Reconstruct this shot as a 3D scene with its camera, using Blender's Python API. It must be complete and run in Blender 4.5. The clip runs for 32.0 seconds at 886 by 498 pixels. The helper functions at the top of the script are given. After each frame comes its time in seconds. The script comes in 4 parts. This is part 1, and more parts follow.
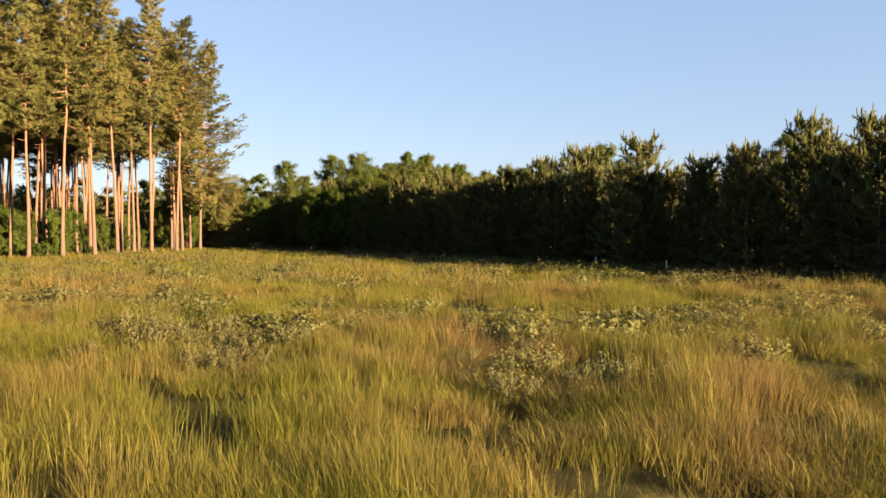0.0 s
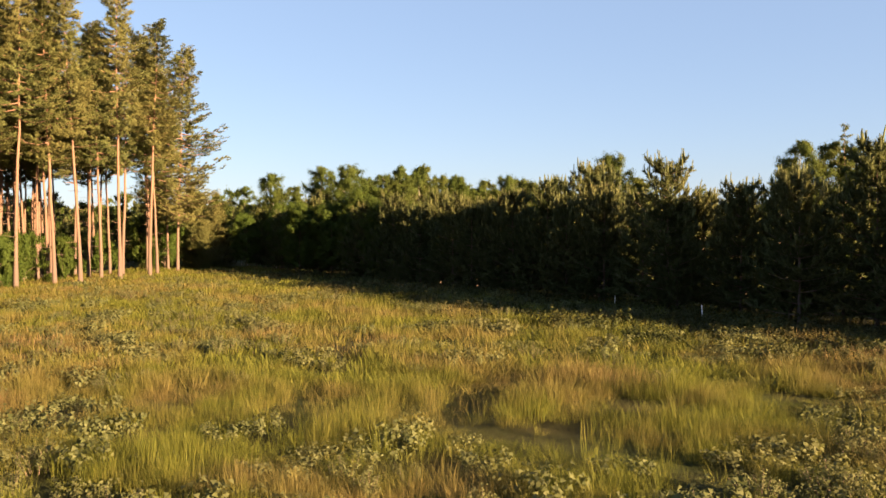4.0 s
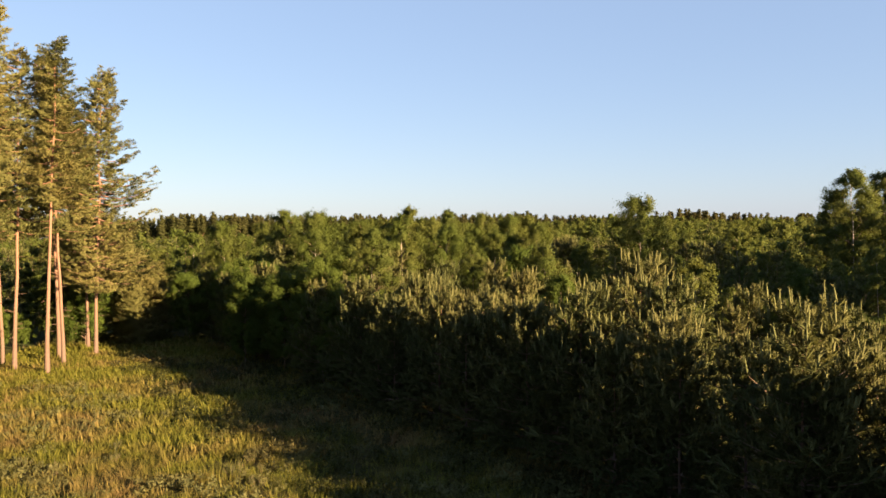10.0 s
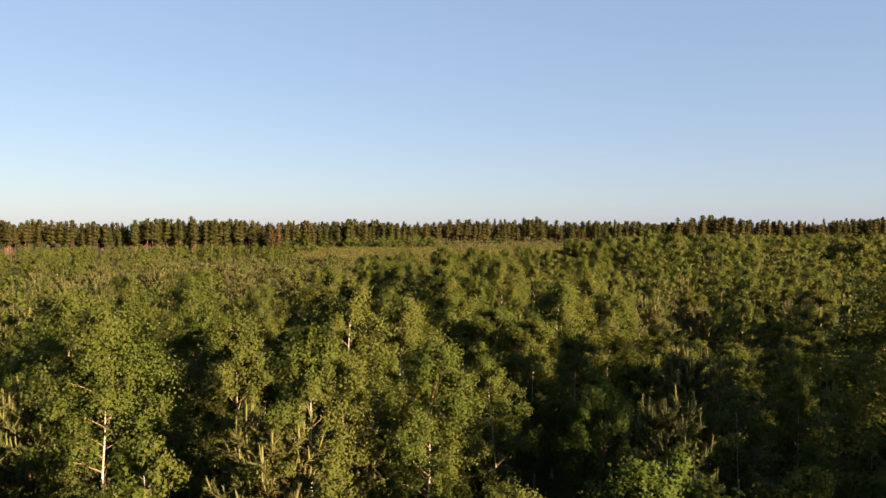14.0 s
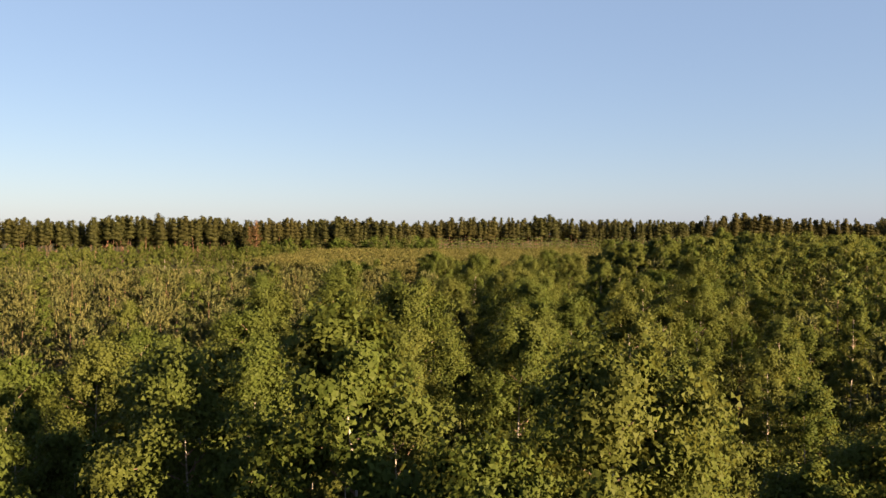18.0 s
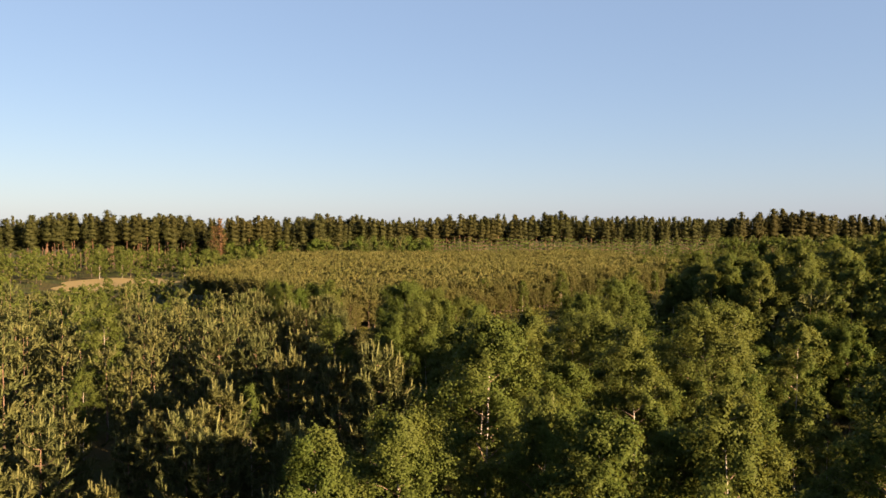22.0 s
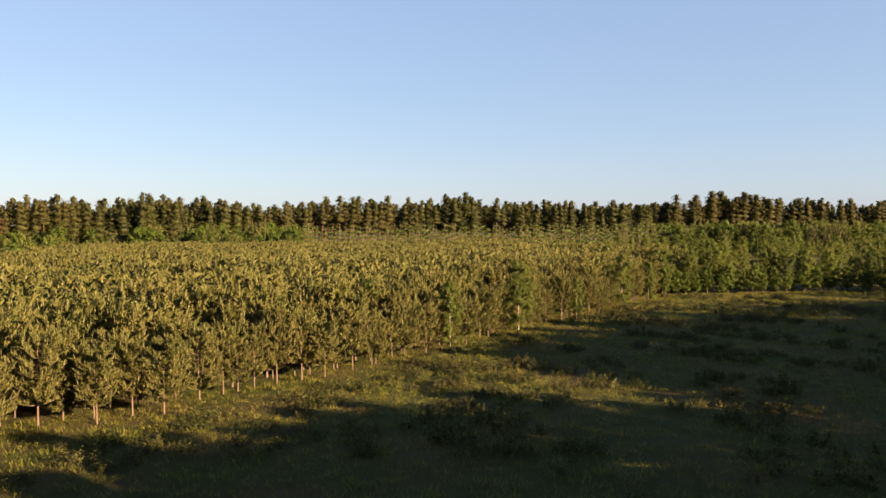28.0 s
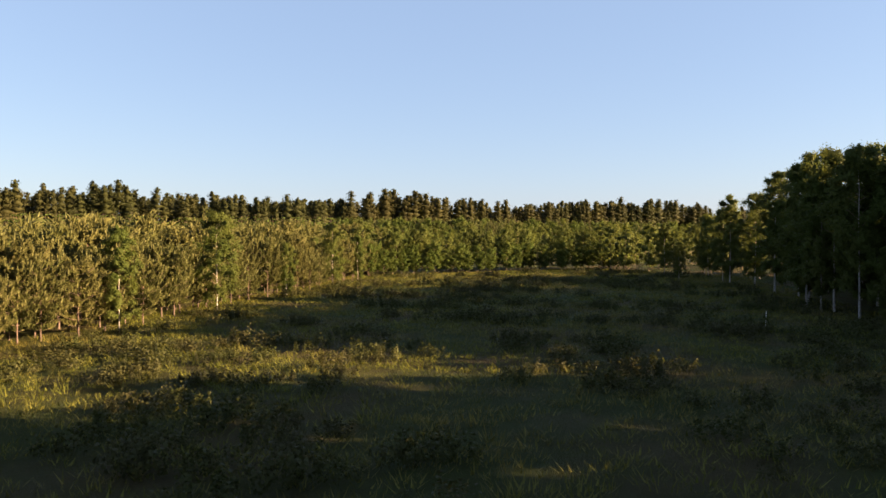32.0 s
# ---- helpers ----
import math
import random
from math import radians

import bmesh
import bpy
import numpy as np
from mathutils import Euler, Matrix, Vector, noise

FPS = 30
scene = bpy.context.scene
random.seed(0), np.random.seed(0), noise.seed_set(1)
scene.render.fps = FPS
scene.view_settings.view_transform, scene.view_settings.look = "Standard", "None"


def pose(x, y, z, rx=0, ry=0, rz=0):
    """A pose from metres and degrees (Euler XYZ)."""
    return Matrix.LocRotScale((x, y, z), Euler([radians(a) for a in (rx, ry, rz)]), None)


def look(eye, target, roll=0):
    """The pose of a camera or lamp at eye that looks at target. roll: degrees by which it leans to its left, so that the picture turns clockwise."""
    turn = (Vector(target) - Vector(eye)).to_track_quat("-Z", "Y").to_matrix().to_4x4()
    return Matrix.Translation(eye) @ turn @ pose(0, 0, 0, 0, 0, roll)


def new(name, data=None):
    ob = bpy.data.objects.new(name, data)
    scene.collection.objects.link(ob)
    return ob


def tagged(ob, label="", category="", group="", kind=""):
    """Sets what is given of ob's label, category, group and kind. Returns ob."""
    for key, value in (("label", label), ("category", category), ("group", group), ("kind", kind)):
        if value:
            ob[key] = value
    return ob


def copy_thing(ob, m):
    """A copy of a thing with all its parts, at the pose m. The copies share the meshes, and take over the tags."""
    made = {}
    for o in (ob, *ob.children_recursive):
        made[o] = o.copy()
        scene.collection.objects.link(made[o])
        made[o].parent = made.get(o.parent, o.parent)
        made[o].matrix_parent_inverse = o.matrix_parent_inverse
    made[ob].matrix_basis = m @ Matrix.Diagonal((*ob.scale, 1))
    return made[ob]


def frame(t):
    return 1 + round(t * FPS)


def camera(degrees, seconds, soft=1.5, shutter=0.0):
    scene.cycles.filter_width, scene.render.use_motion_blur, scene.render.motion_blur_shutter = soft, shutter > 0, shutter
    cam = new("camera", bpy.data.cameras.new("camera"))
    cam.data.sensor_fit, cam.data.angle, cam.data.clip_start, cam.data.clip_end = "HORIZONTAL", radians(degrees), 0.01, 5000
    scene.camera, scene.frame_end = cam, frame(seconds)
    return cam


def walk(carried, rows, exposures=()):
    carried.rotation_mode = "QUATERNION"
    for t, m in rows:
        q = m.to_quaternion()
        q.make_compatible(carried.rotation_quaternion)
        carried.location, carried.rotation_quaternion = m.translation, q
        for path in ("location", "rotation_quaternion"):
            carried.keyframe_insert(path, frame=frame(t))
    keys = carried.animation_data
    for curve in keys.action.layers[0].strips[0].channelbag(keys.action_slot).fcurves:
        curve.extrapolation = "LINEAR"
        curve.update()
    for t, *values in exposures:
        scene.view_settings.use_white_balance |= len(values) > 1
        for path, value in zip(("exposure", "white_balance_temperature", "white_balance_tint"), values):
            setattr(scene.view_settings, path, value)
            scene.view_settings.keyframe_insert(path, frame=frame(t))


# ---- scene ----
cam = camera(60.0, 32.0)
PATH = [
    (0, (0.0, 0.0, 2.219), (0.0, 2.0, 2.174), 0.0),
    (0.5, (-0.008, 0.871, 2.286), (-0.007, 2.871, 2.242), 0.0),
    (1, (0.0, 1.692, 2.426), (0.001, 3.691, 2.382), -0.0),
    (1.5, (0.01, 2.486, 2.628), (0.011, 4.486, 2.584), -0.1),
    (2, (0.039, 3.238, 2.879), (0.041, 5.237, 2.834), -0.1),
    (2.5, (0.054, 3.942, 3.119), (0.057, 5.942, 3.076), -0.1),
    (3, (0.073, 4.654, 3.371), (0.076, 6.654, 3.328), -0.2),
    (3.5, (0.08, 5.368, 3.641), (0.085, 7.367, 3.6), -0.2),
    (5.5, (0.296, 8.388, 5.099), (0.302, 10.388, 5.058), -0.3),
    (6, (0.307, 9.081, 5.528), (0.314, 11.081, 5.488), -0.3),
    (6.5, (0.315, 9.797, 5.983), (0.324, 11.797, 5.943), -0.3),
    (7, (0.308, 10.629, 6.42), (0.32, 12.628, 6.381), -0.3),
    (7.5, (0.359, 11.608, 6.888), (0.372, 13.607, 6.849), -0.3),
    (8, (0.417, 12.778, 7.349), (0.43, 14.778, 7.311), -0.3),
    (8.5, (0.481, 14.277, 7.863), (0.496, 16.276, 7.823), -0.3),
    (9, (0.591, 16.26, 8.354), (0.606, 18.26, 8.315), -0.4),
    (9.5, (0.739, 18.891, 8.946), (0.755, 20.89, 8.905), -0.5),
    (10, (0.908, 22.283, 9.575), (0.923, 24.282, 9.534), -0.5),
    (10.5, (1.045, 26.228, 10.269), (1.061, 28.227, 10.227), -0.6),
    (11, (1.246, 30.959, 10.917), (1.261, 32.958, 10.878), -0.6),
    (11.5, (1.396, 35.93, 11.663), (1.409, 37.929, 11.625), -0.4),
    (12, (1.529, 41.239, 12.561), (1.542, 43.239, 12.522), -0.4),
    (12.5, (1.691, 46.815, 13.172), (1.703, 48.815, 13.133), -0.4),
    (13, (1.853, 52.655, 13.599), (1.861, 54.654, 13.559), -0.3),
    (13.5, (2.033, 58.588, 14.01), (2.04, 60.588, 13.969), -0.3),
    (14, (2.135, 64.568, 14.408), (2.142, 66.567, 14.366), -0.2),
    (14.5, (2.218, 70.863, 14.73), (2.226, 72.863, 14.687), -0.1),
    (16.5, (3.706, 95.016, 13.965), (3.703, 97.016, 13.926), -0.1),
    (17, (3.996, 101.758, 13.899), (3.992, 103.758, 13.859), -0.0),
    (17.5, (4.175, 108.447, 13.95), (4.17, 110.447, 13.908), 0.0),
    (18, (4.364, 114.99, 14.105), (4.358, 116.989, 14.063), -0.1),
    (18.5, (4.537, 121.465, 14.289), (4.53, 123.464, 14.246), -0.1),
    (19, (4.734, 127.971, 14.351), (4.727, 129.97, 14.307), -0.2),
    (19.5, (4.914, 134.569, 14.422), (4.907, 136.569, 14.378), -0.3),
    (20, (5.108, 141.023, 14.544), (5.1, 143.023, 14.498), -0.3),
    (20.5, (5.289, 147.089, 14.763), (5.282, 149.089, 14.716), -0.3),
    (21, (5.422, 153.404, 15.033), (5.415, 155.403, 14.984), -0.2),
    (21.5, (5.818, 160.298, 15.228), (5.81, 162.297, 15.178), -0.2),
    (22, (5.876, 166.939, 15.434), (5.87, 168.938, 15.383), -0.2),
    (22.5, (6.089, 173.51, 15.598), (6.085, 175.51, 15.546), -0.2),
    (23, (6.312, 180.266, 15.584), (6.309, 182.266, 15.531), -0.2),
    (23.5, (6.542, 187.014, 15.46), (6.54, 189.013, 15.406), -0.3),
    (24, (6.754, 193.622, 15.343), (6.755, 195.622, 15.287), -0.3),
    (24.5, (7.162, 200.137, 14.633), (7.163, 202.136, 14.582), -0.3),
    (26.5, (9.155, 225.494, 12.803), (9.193, 227.493, 12.753), -0.4),
    (27, (9.471, 231.036, 12.091), (9.586, 233.032, 12.039), -0.6),
    (27.5, (9.683, 236.437, 11.432), (9.88, 238.426, 11.377), -0.5),
    (28, (9.933, 241.643, 10.792), (10.219, 243.622, 10.735), -0.4),
    (28.5, (10.242, 246.62, 10.097), (10.639, 248.579, 10.042), -0.3),
    (29, (10.612, 251.129, 9.42), (11.136, 253.058, 9.367), -0.2),
    (29.5, (11.023, 255.035, 8.697), (11.684, 256.922, 8.649), -0.2),
    (30, (11.351, 258.029, 7.946), (12.142, 259.866, 7.903), -0.1),
    (30.5, (11.566, 259.898, 7.165), (12.475, 261.679, 7.129), -0.0),
    (31, (11.67, 260.82, 6.418), (12.672, 262.551, 6.387), 0.0),
    (31.5, (11.633, 260.911, 5.927), (12.683, 262.613, 5.896), 0.0),
    (32, (11.556, 260.889, 5.494), (12.651, 262.562, 5.46), 0.0),
]
walk(cam, [(t, look(eye, target, roll)) for t, eye, target, roll in PATH], [(0.0, 2.95, 6850, 18), (9.0, 2.95, 6850, 18), (13.0, 2.75, 6850, 18), (21.0, 2.7, 6850, 18), (27.0, 2.8, 6850, 18), (32.0, 2.98, 6850, 18)])

# ---------------- sky, sun ----------------
SUN_AZ, SUN_EL = 128.5, 14.0
world = bpy.data.worlds.new("evening_sky")
scene.world = world
world.use_nodes = True
wn = world.node_tree.nodes
sky = wn.new("ShaderNodeTexSky")
sky.sky_type = "NISHITA"
sky.sun_disc = False
sky.sun_elevation = radians(SUN_EL)
sky.sun_rotation = radians(SUN_AZ)
sky.altitude = 100
sky.air_density, sky.dust_density, sky.ozone_density = 1.0, 0.6, 2.0
wn["Background"].inputs["Strength"].default_value = 0.05
haze = wn.new("ShaderNodeMix")
haze.data_type = "RGBA"
haze.inputs[0].default_value = 0.5
haze.inputs[7].default_value = (2.25, 3.44, 5.55, 1)
dusk = wn.new("ShaderNodeMix")
dusk.data_type, dusk.blend_type = "RGBA", "MULTIPLY"
dusk.inputs[0].default_value = 1.0
dusk.inputs[7].default_value = (0.527, 0.516, 0.496, 1)
world.node_tree.links.new(sky.outputs["Color"], haze.inputs[6])
world.node_tree.links.new(haze.outputs[2], dusk.inputs[6])
world.node_tree.links.new(dusk.outputs[2], wn["Background"].inputs["Color"])
sun_data = bpy.data.lights.new("sun", "SUN")
sun_data.energy, sun_data.angle, sun_data.color = 5.0, radians(0.55), (1.0, 0.71, 0.39)
sun = new("sun", sun_data)
SUN_FROM = Vector((math.sin(radians(SUN_AZ)), math.cos(radians(SUN_AZ)), math.tan(radians(SUN_EL))))
sun.matrix_world = look(SUN_FROM * 200, (0, 0, 0))

# ---------------- materials ----------------


class Nodes:
    """A node material with short calls."""

    def __init__(self, name):
        self.mat = bpy.data.materials.new(name)
        self.mat.use_nodes = True
        self.tree = self.mat.node_tree
        self.bsdf = self.tree.nodes["Principled BSDF"]
        self.out = self.tree.nodes["Material Output"]

    def add(self, kind, **values):
        node = self.tree.nodes.new(kind)
        for key, value in values.items():
            node.inputs[key.replace("_", " ")].default_value = value
        return node

    def link(self, a, b):
        self.tree.links.new(a, b)

    def noise(self, coord, scale, detail=3.0, rough=0.55):
        node = self.add("ShaderNodeTexNoise", Scale=scale, Detail=detail, Roughness=rough)
        self.link(coord, node.inputs["Vector"])
        return node.outputs["Fac"]

    def ramp(self, fac, stops):
        node = self.tree.nodes.new("ShaderNodeValToRGB")
        els = node.color_ramp.elements
        while len(els) < len(stops):
            els.new(0.5)
        for el, (pos, col) in zip(els, stops):
            el.position, el.color = pos, (*col, 1)
        self.link(fac, node.inputs["Fac"])
        return node.outputs["Color"]

    def mix(self, fac, a, b, blend="MIX"):
        node = self.tree.nodes.new("ShaderNodeMix")
        node.data_type, node.blend_type = "RGBA", blend
        for socket, value in ((node.inputs[0], fac), (node.inputs[6], a), (node.inputs[7], b)):
            if isinstance(value, (int, float)):
                socket.default_value = value
            elif isinstance(value, tuple):
                socket.default_value = (*value, 1)
            else:
                self.link(value, socket)
        return node.outputs[2]

    def math(self, op, a, b):
        node = self.tree.nodes.new("ShaderNodeMath")
        node.operation = op
        for socket, value in zip(node.inputs, (a, b)):
            if isinstance(value, (int, float)):
                socket.default_value = value
            else:
                self.link(value, socket)
        return node.outputs[0]

    def bump(self, height, strength, distance):
        node = self.add("ShaderNodeBump", Strength=strength, Distance=distance)
        self.link(height, node.inputs["Height"])
        self.link(node.outputs["Normal"], self.bsdf.inputs["Normal"])


def foliage(name, dark, light, alt, through_light=0.35, patch=0.22, rough=0.55):
    """Leaves or needles: every piece has its own shade, every few metres its own tone, and light comes through."""
    n = Nodes(name)
    geo = n.tree.nodes.new("ShaderNodeNewGeometry")
    one = n.mix(geo.outputs["Random Per Island"], dark, light)
    tone = n.noise(geo.outputs["Position"], patch, 2.0)
    lean = n.ramp(tone, ((0.42, (0, 0, 0)), (0.62, (1, 1, 1))))
    info = n.tree.nodes.new("ShaderNodeObjectInfo")
    both = n.math("MULTIPLY_ADD", info.outputs["Random"], 0.35)
    n.link(lean, both.node.inputs[2])
    col = n.mix(n.math("MULTIPLY", both, 0.6), one, alt)
    # Fine spots put the shade of gaps between leaves into the colour.
    fine = n.noise(geo.outputs["Position"], 7.0, 3.0, 0.7)
    gap_shade = n.mix(0.15, col, (0.004, 0.007, 0.002))
    col = n.mix(n.ramp(fine, ((0.40, (1, 1, 1)), (0.56, (0, 0, 0)))), col, gap_shade)
    n.link(col, n.bsdf.inputs["Base Color"])
    n.bump(fine, 0.15, 0.08)
    n.bsdf.inputs["Roughness"].default_value = rough
    n.bsdf.inputs["Specular IOR Level"].default_value = 0.05
    glow = n.add("ShaderNodeBsdfTranslucent")
    n.link(n.mix(0.3, col, (0.21, 0.22, 0.045)), glow.inputs["Color"])
    both = n.add("ShaderNodeMixShader", Fac=through_light)
    n.link(n.bsdf.outputs[0], both.inputs[1])
    n.link(glow.outputs[0], both.inputs[2])
    n.link(both.outputs[0], n.out.inputs["Surface"])
    return n.mat


def bark_pine():
    n = Nodes("pine_bark")
    tc = n.tree.nodes.new("ShaderNodeTexCoord")
    sep = n.tree.nodes.new("ShaderNodeSeparateXYZ")
    n.link(tc.outputs["Object"], sep.inputs[0])
    plates = n.noise(tc.outputs["Object"], 6.0, 5.0, 0.7)
    up = n.math("ADD", n.math("MULTIPLY", sep.outputs["Z"], 0.055), n.math("MULTIPLY", plates, 0.3))
    base = n.ramp(up, ((0.18, (0.085, 0.062, 0.05)), (0.45, (0.16, 0.092, 0.06)), (0.75, (0.215, 0.112, 0.068)), (1.0, (0.23, 0.12, 0.07))))
    fine = n.noise(tc.outputs["Object"], 22.0, 4.0, 0.7)
    n.link(n.mix(n.ramp(fine, ((0.35, (0, 0, 0)), (0.6, (1, 1, 1)))), (0.07, 0.042, 0.03), base), n.bsdf.inputs["Base Color"])
    n.bsdf.inputs["Roughness"].default_value = 0.9
    n.bump(plates, 0.8, 0.05)
    return n.mat


def bark_plain(name, a, b, scale=12.0):
    n = Nodes(name)
    tc = n.tree.nodes.new("ShaderNodeTexCoord")
    f = n.noise(tc.outputs["Object"], scale, 5.0, 0.7)
    n.link(n.mix(f, a, b), n.bsdf.inputs["Base Color"])
    n.bsdf.inputs["Roughness"].default_value = 0.9
    n.bump(f, 0.6, 0.03)
    return n.mat


def bark_birch():
    n = Nodes("birch_bark")
    tc = n.tree.nodes.new("ShaderNodeTexCoord")
    mp = n.tree.nodes.new("ShaderNodeMapping")
    mp.inputs["Scale"].default_value = (3, 3, 14)
    n.link(tc.outputs["Object"], mp.inputs[0])
    f = n.noise(mp.outputs[0], 1.6, 4.0, 0.7)
    n.link(n.ramp(f, ((0.36, (0.05, 0.045, 0.04)), (0.46, (0.24, 0.22, 0.20)), (0.8, (0.40, 0.37, 0.34)))), n.bsdf.inputs["Base Color"])
    n.bsdf.inputs["Roughness"].default_value = 0.7
    return n.mat


def soil():
    """Grass and litter seen between the blades."""
    n = Nodes("meadow_ground")
    geo = n.tree.nodes.new("ShaderNodeNewGeometry")
    p = geo.outputs["Position"]
    big = n.noise(p, 0.12, 4.0, 0.6)
    mid = n.noise(p, 0.9, 5.0, 0.65)
    fine = n.noise(p, 14.0, 5.0, 0.75)
    green = n.mix(mid, (0.022, 0.034, 0.007), (0.055, 0.07, 0.013))
    straw = n.mix(mid, (0.05, 0.04, 0.015), (0.09, 0.07, 0.027))
    col = n.mix(n.ramp(big, ((0.42, (0, 0, 0)), (0.62, (1, 1, 1)))), green, straw)
    col = n.mix(n.ramp(fine, ((0.3, (0.7, 0.7, 0.7)), (0.62, (0, 0, 0)))), col, (0.028, 0.03, 0.012))
    n.link(col, n.bsdf.inputs["Base Color"])
    n.bsdf.inputs["Roughness"].default_value = 0.95
    n.bsdf.inputs["Specular IOR Level"].default_value = 0.1
    n.bump(n.math("ADD", fine, mid), 1.0, 0.25)
    return n.mat


def grass_blades(name, patch, dry=1.0):
    """Blades: green, yellow-green and straw by the patch of meadow they stand in."""
    n = Nodes(name)
    geo = n.tree.nodes.new("ShaderNodeNewGeometry")
    p = geo.outputs["Position"]
    big = n.noise(p, patch, 4.0, 0.62)
    mid = n.noise(p, patch * 5, 3.0, 0.6)
    rnd = geo.outputs["Random Per Island"]
    green = n.mix(rnd, (0.058, 0.070, 0.011), (0.145, 0.145, 0.028))
    straw = n.mix(rnd, (0.11, 0.068, 0.032), (0.205, 0.138, 0.066))
    fac = n.math("ADD", n.math("MULTIPLY", big, 0.75), n.math("MULTIPLY", mid, 0.35))
    col = n.mix(n.ramp(fac, ((0.50, (0, 0, 0)), (0.70, (dry, dry, dry)))), green, straw)
    n.link(col, n.bsdf.inputs["Base Color"])
    n.bsdf.inputs["Roughness"].default_value = 0.6
    n.bsdf.inputs["Specular IOR Level"].default_value = 0.08
    glow = n.add("ShaderNodeBsdfTranslucent")
    n.link(col, glow.inputs["Color"])
    both = n.add("ShaderNodeMixShader", Fac=0.4)
    n.link(n.bsdf.outputs[0], both.inputs[1])
    n.link(glow.outputs[0], both.inputs[2])
    n.link(both.outputs[0], n.out.inputs["Surface"])
    return n.mat


def dry_field():
    n = Nodes("dry_field")
    geo = n.tree.nodes.new("ShaderNodeNewGeometry")
    f = n.noise(geo.outputs["Position"], 0.35, 5.0, 0.65)
    n.link(n.mix(f, (0.125, 0.088, 0.018), (0.19, 0.138, 0.03)), n.bsdf.inputs["Base Color"])
    n.bsdf.inputs["Roughness"].default_value = 0.95
    n.bump(f, 0.6, 0.2)
    return n.mat


def post_plastic():
    n = Nodes("white_post")
    tc = n.tree.nodes.new("ShaderNodeTexCoord")
    f = n.noise(tc.outputs["Object"], 9.0, 4.0)
    n.link(n.mix(f, (0.62, 0.61, 0.57), (0.82, 0.82, 0.80)), n.bsdf.inputs["Base Color"])
    n.bsdf.inputs["Roughness"].default_value = 0.5
    return n.mat


M_PINE_BARK = bark_pine()
M_BIRCH_BARK = bark_birch()
M_BROWN_BARK = bark_plain("brown_bark", (0.07, 0.05, 0.035), (0.16, 0.11, 0.075))
M_PINE = foliage("pine_needles", (0.044, 0.058, 0.020), (0.112, 0.120, 0.042), (0.108, 0.096, 0.034), 0.25)
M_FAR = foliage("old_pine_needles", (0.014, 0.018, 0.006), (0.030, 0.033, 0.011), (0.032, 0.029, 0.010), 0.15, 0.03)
M_YOUNG = foliage("young_pine_needles", (0.025, 0.034, 0.013), (0.061, 0.074, 0.028), (0.074, 0.074, 0.027), 0.2)
M_SHOOT = foliage("pine_shoots", (0.070, 0.082, 0.033), (0.111, 0.123, 0.049), (0.115, 0.111, 0.043), 0.2)
M_BIRCH = foliage("birch_leaves", (0.027, 0.044, 0.008), (0.060, 0.083, 0.019), (0.070, 0.081, 0.021), 0.36)
M_PLANT = foliage("plantation_needles", (0.034, 0.042, 0.013), (0.076, 0.080, 0.026), (0.086, 0.080, 0.027), 0.25)
M_PLANT_SHOOT = foliage("plantation_shoots", (0.080, 0.087, 0.032), (0.122, 0.125, 0.050), (0.125, 0.118, 0.043), 0.25)
M_OAK = foliage("oak_leaves", (0.026, 0.048, 0.008), (0.055, 0.083, 0.017), (0.049, 0.068, 0.014), 0.35)
M_SPRUCE = foliage("spruce_needles", (0.03, 0.055, 0.014), (0.064, 0.10, 0.025), (0.064, 0.086, 0.022), 0.2)
M_LARCH = foliage("larch_needles", (0.036, 0.062, 0.014), (0.07, 0.105, 0.026), (0.066, 0.09, 0.022), 0.3)
M_RUST = foliage("rusty_needles", (0.06, 0.036, 0.016), (0.11, 0.062, 0.03), (0.09, 0.055, 0.025), 0.2)
M_SHRUB = foliage("myrtle_leaves", (0.056, 0.066, 0.024), (0.111, 0.116, 0.051), (0.095, 0.089, 0.036), 0.3)
M_HEATH = foliage("heath_leaves", (0.019, 0.027, 0.008), (0.046, 0.051, 0.015), (0.043, 0.038, 0.018), 0.2)
M_GROUND = soil()
M_GRASS = grass_blades("grass_blades", 0.11, 0.9)
M_FIELD = dry_field()
M_SEDGE = grass_blades("sedge_blades", 0.07, 0.4)
M_VERGE = grass_blades("verge_blades", 0.11, 0.0)
M_POST = post_plastic()

# ---------------- mesh building ----------------
rng = np.random.default_rng(7)


def join(*pieces):
    """Pieces of (verts, tris) or (verts, tris, normals) as one."""
    vs, fs, at = [], [], 0
    for p in pieces:
        vs.append(p[0])
        fs.append(p[1] + at)
        at += len(p[0])
    both = np.concatenate(vs), np.concatenate(fs)
    return (*both, np.concatenate([p[2] for p in pieces])) if len(pieces[0]) == 3 else both


def vertex_normals(v, f):
    n = np.cross(v[f[:, 1]] - v[f[:, 0]], v[f[:, 2]] - v[f[:, 0]])
    out = np.zeros_like(v, dtype=float)
    for k in range(3):
        np.add.at(out, f[:, k], n)
    return unit(out)


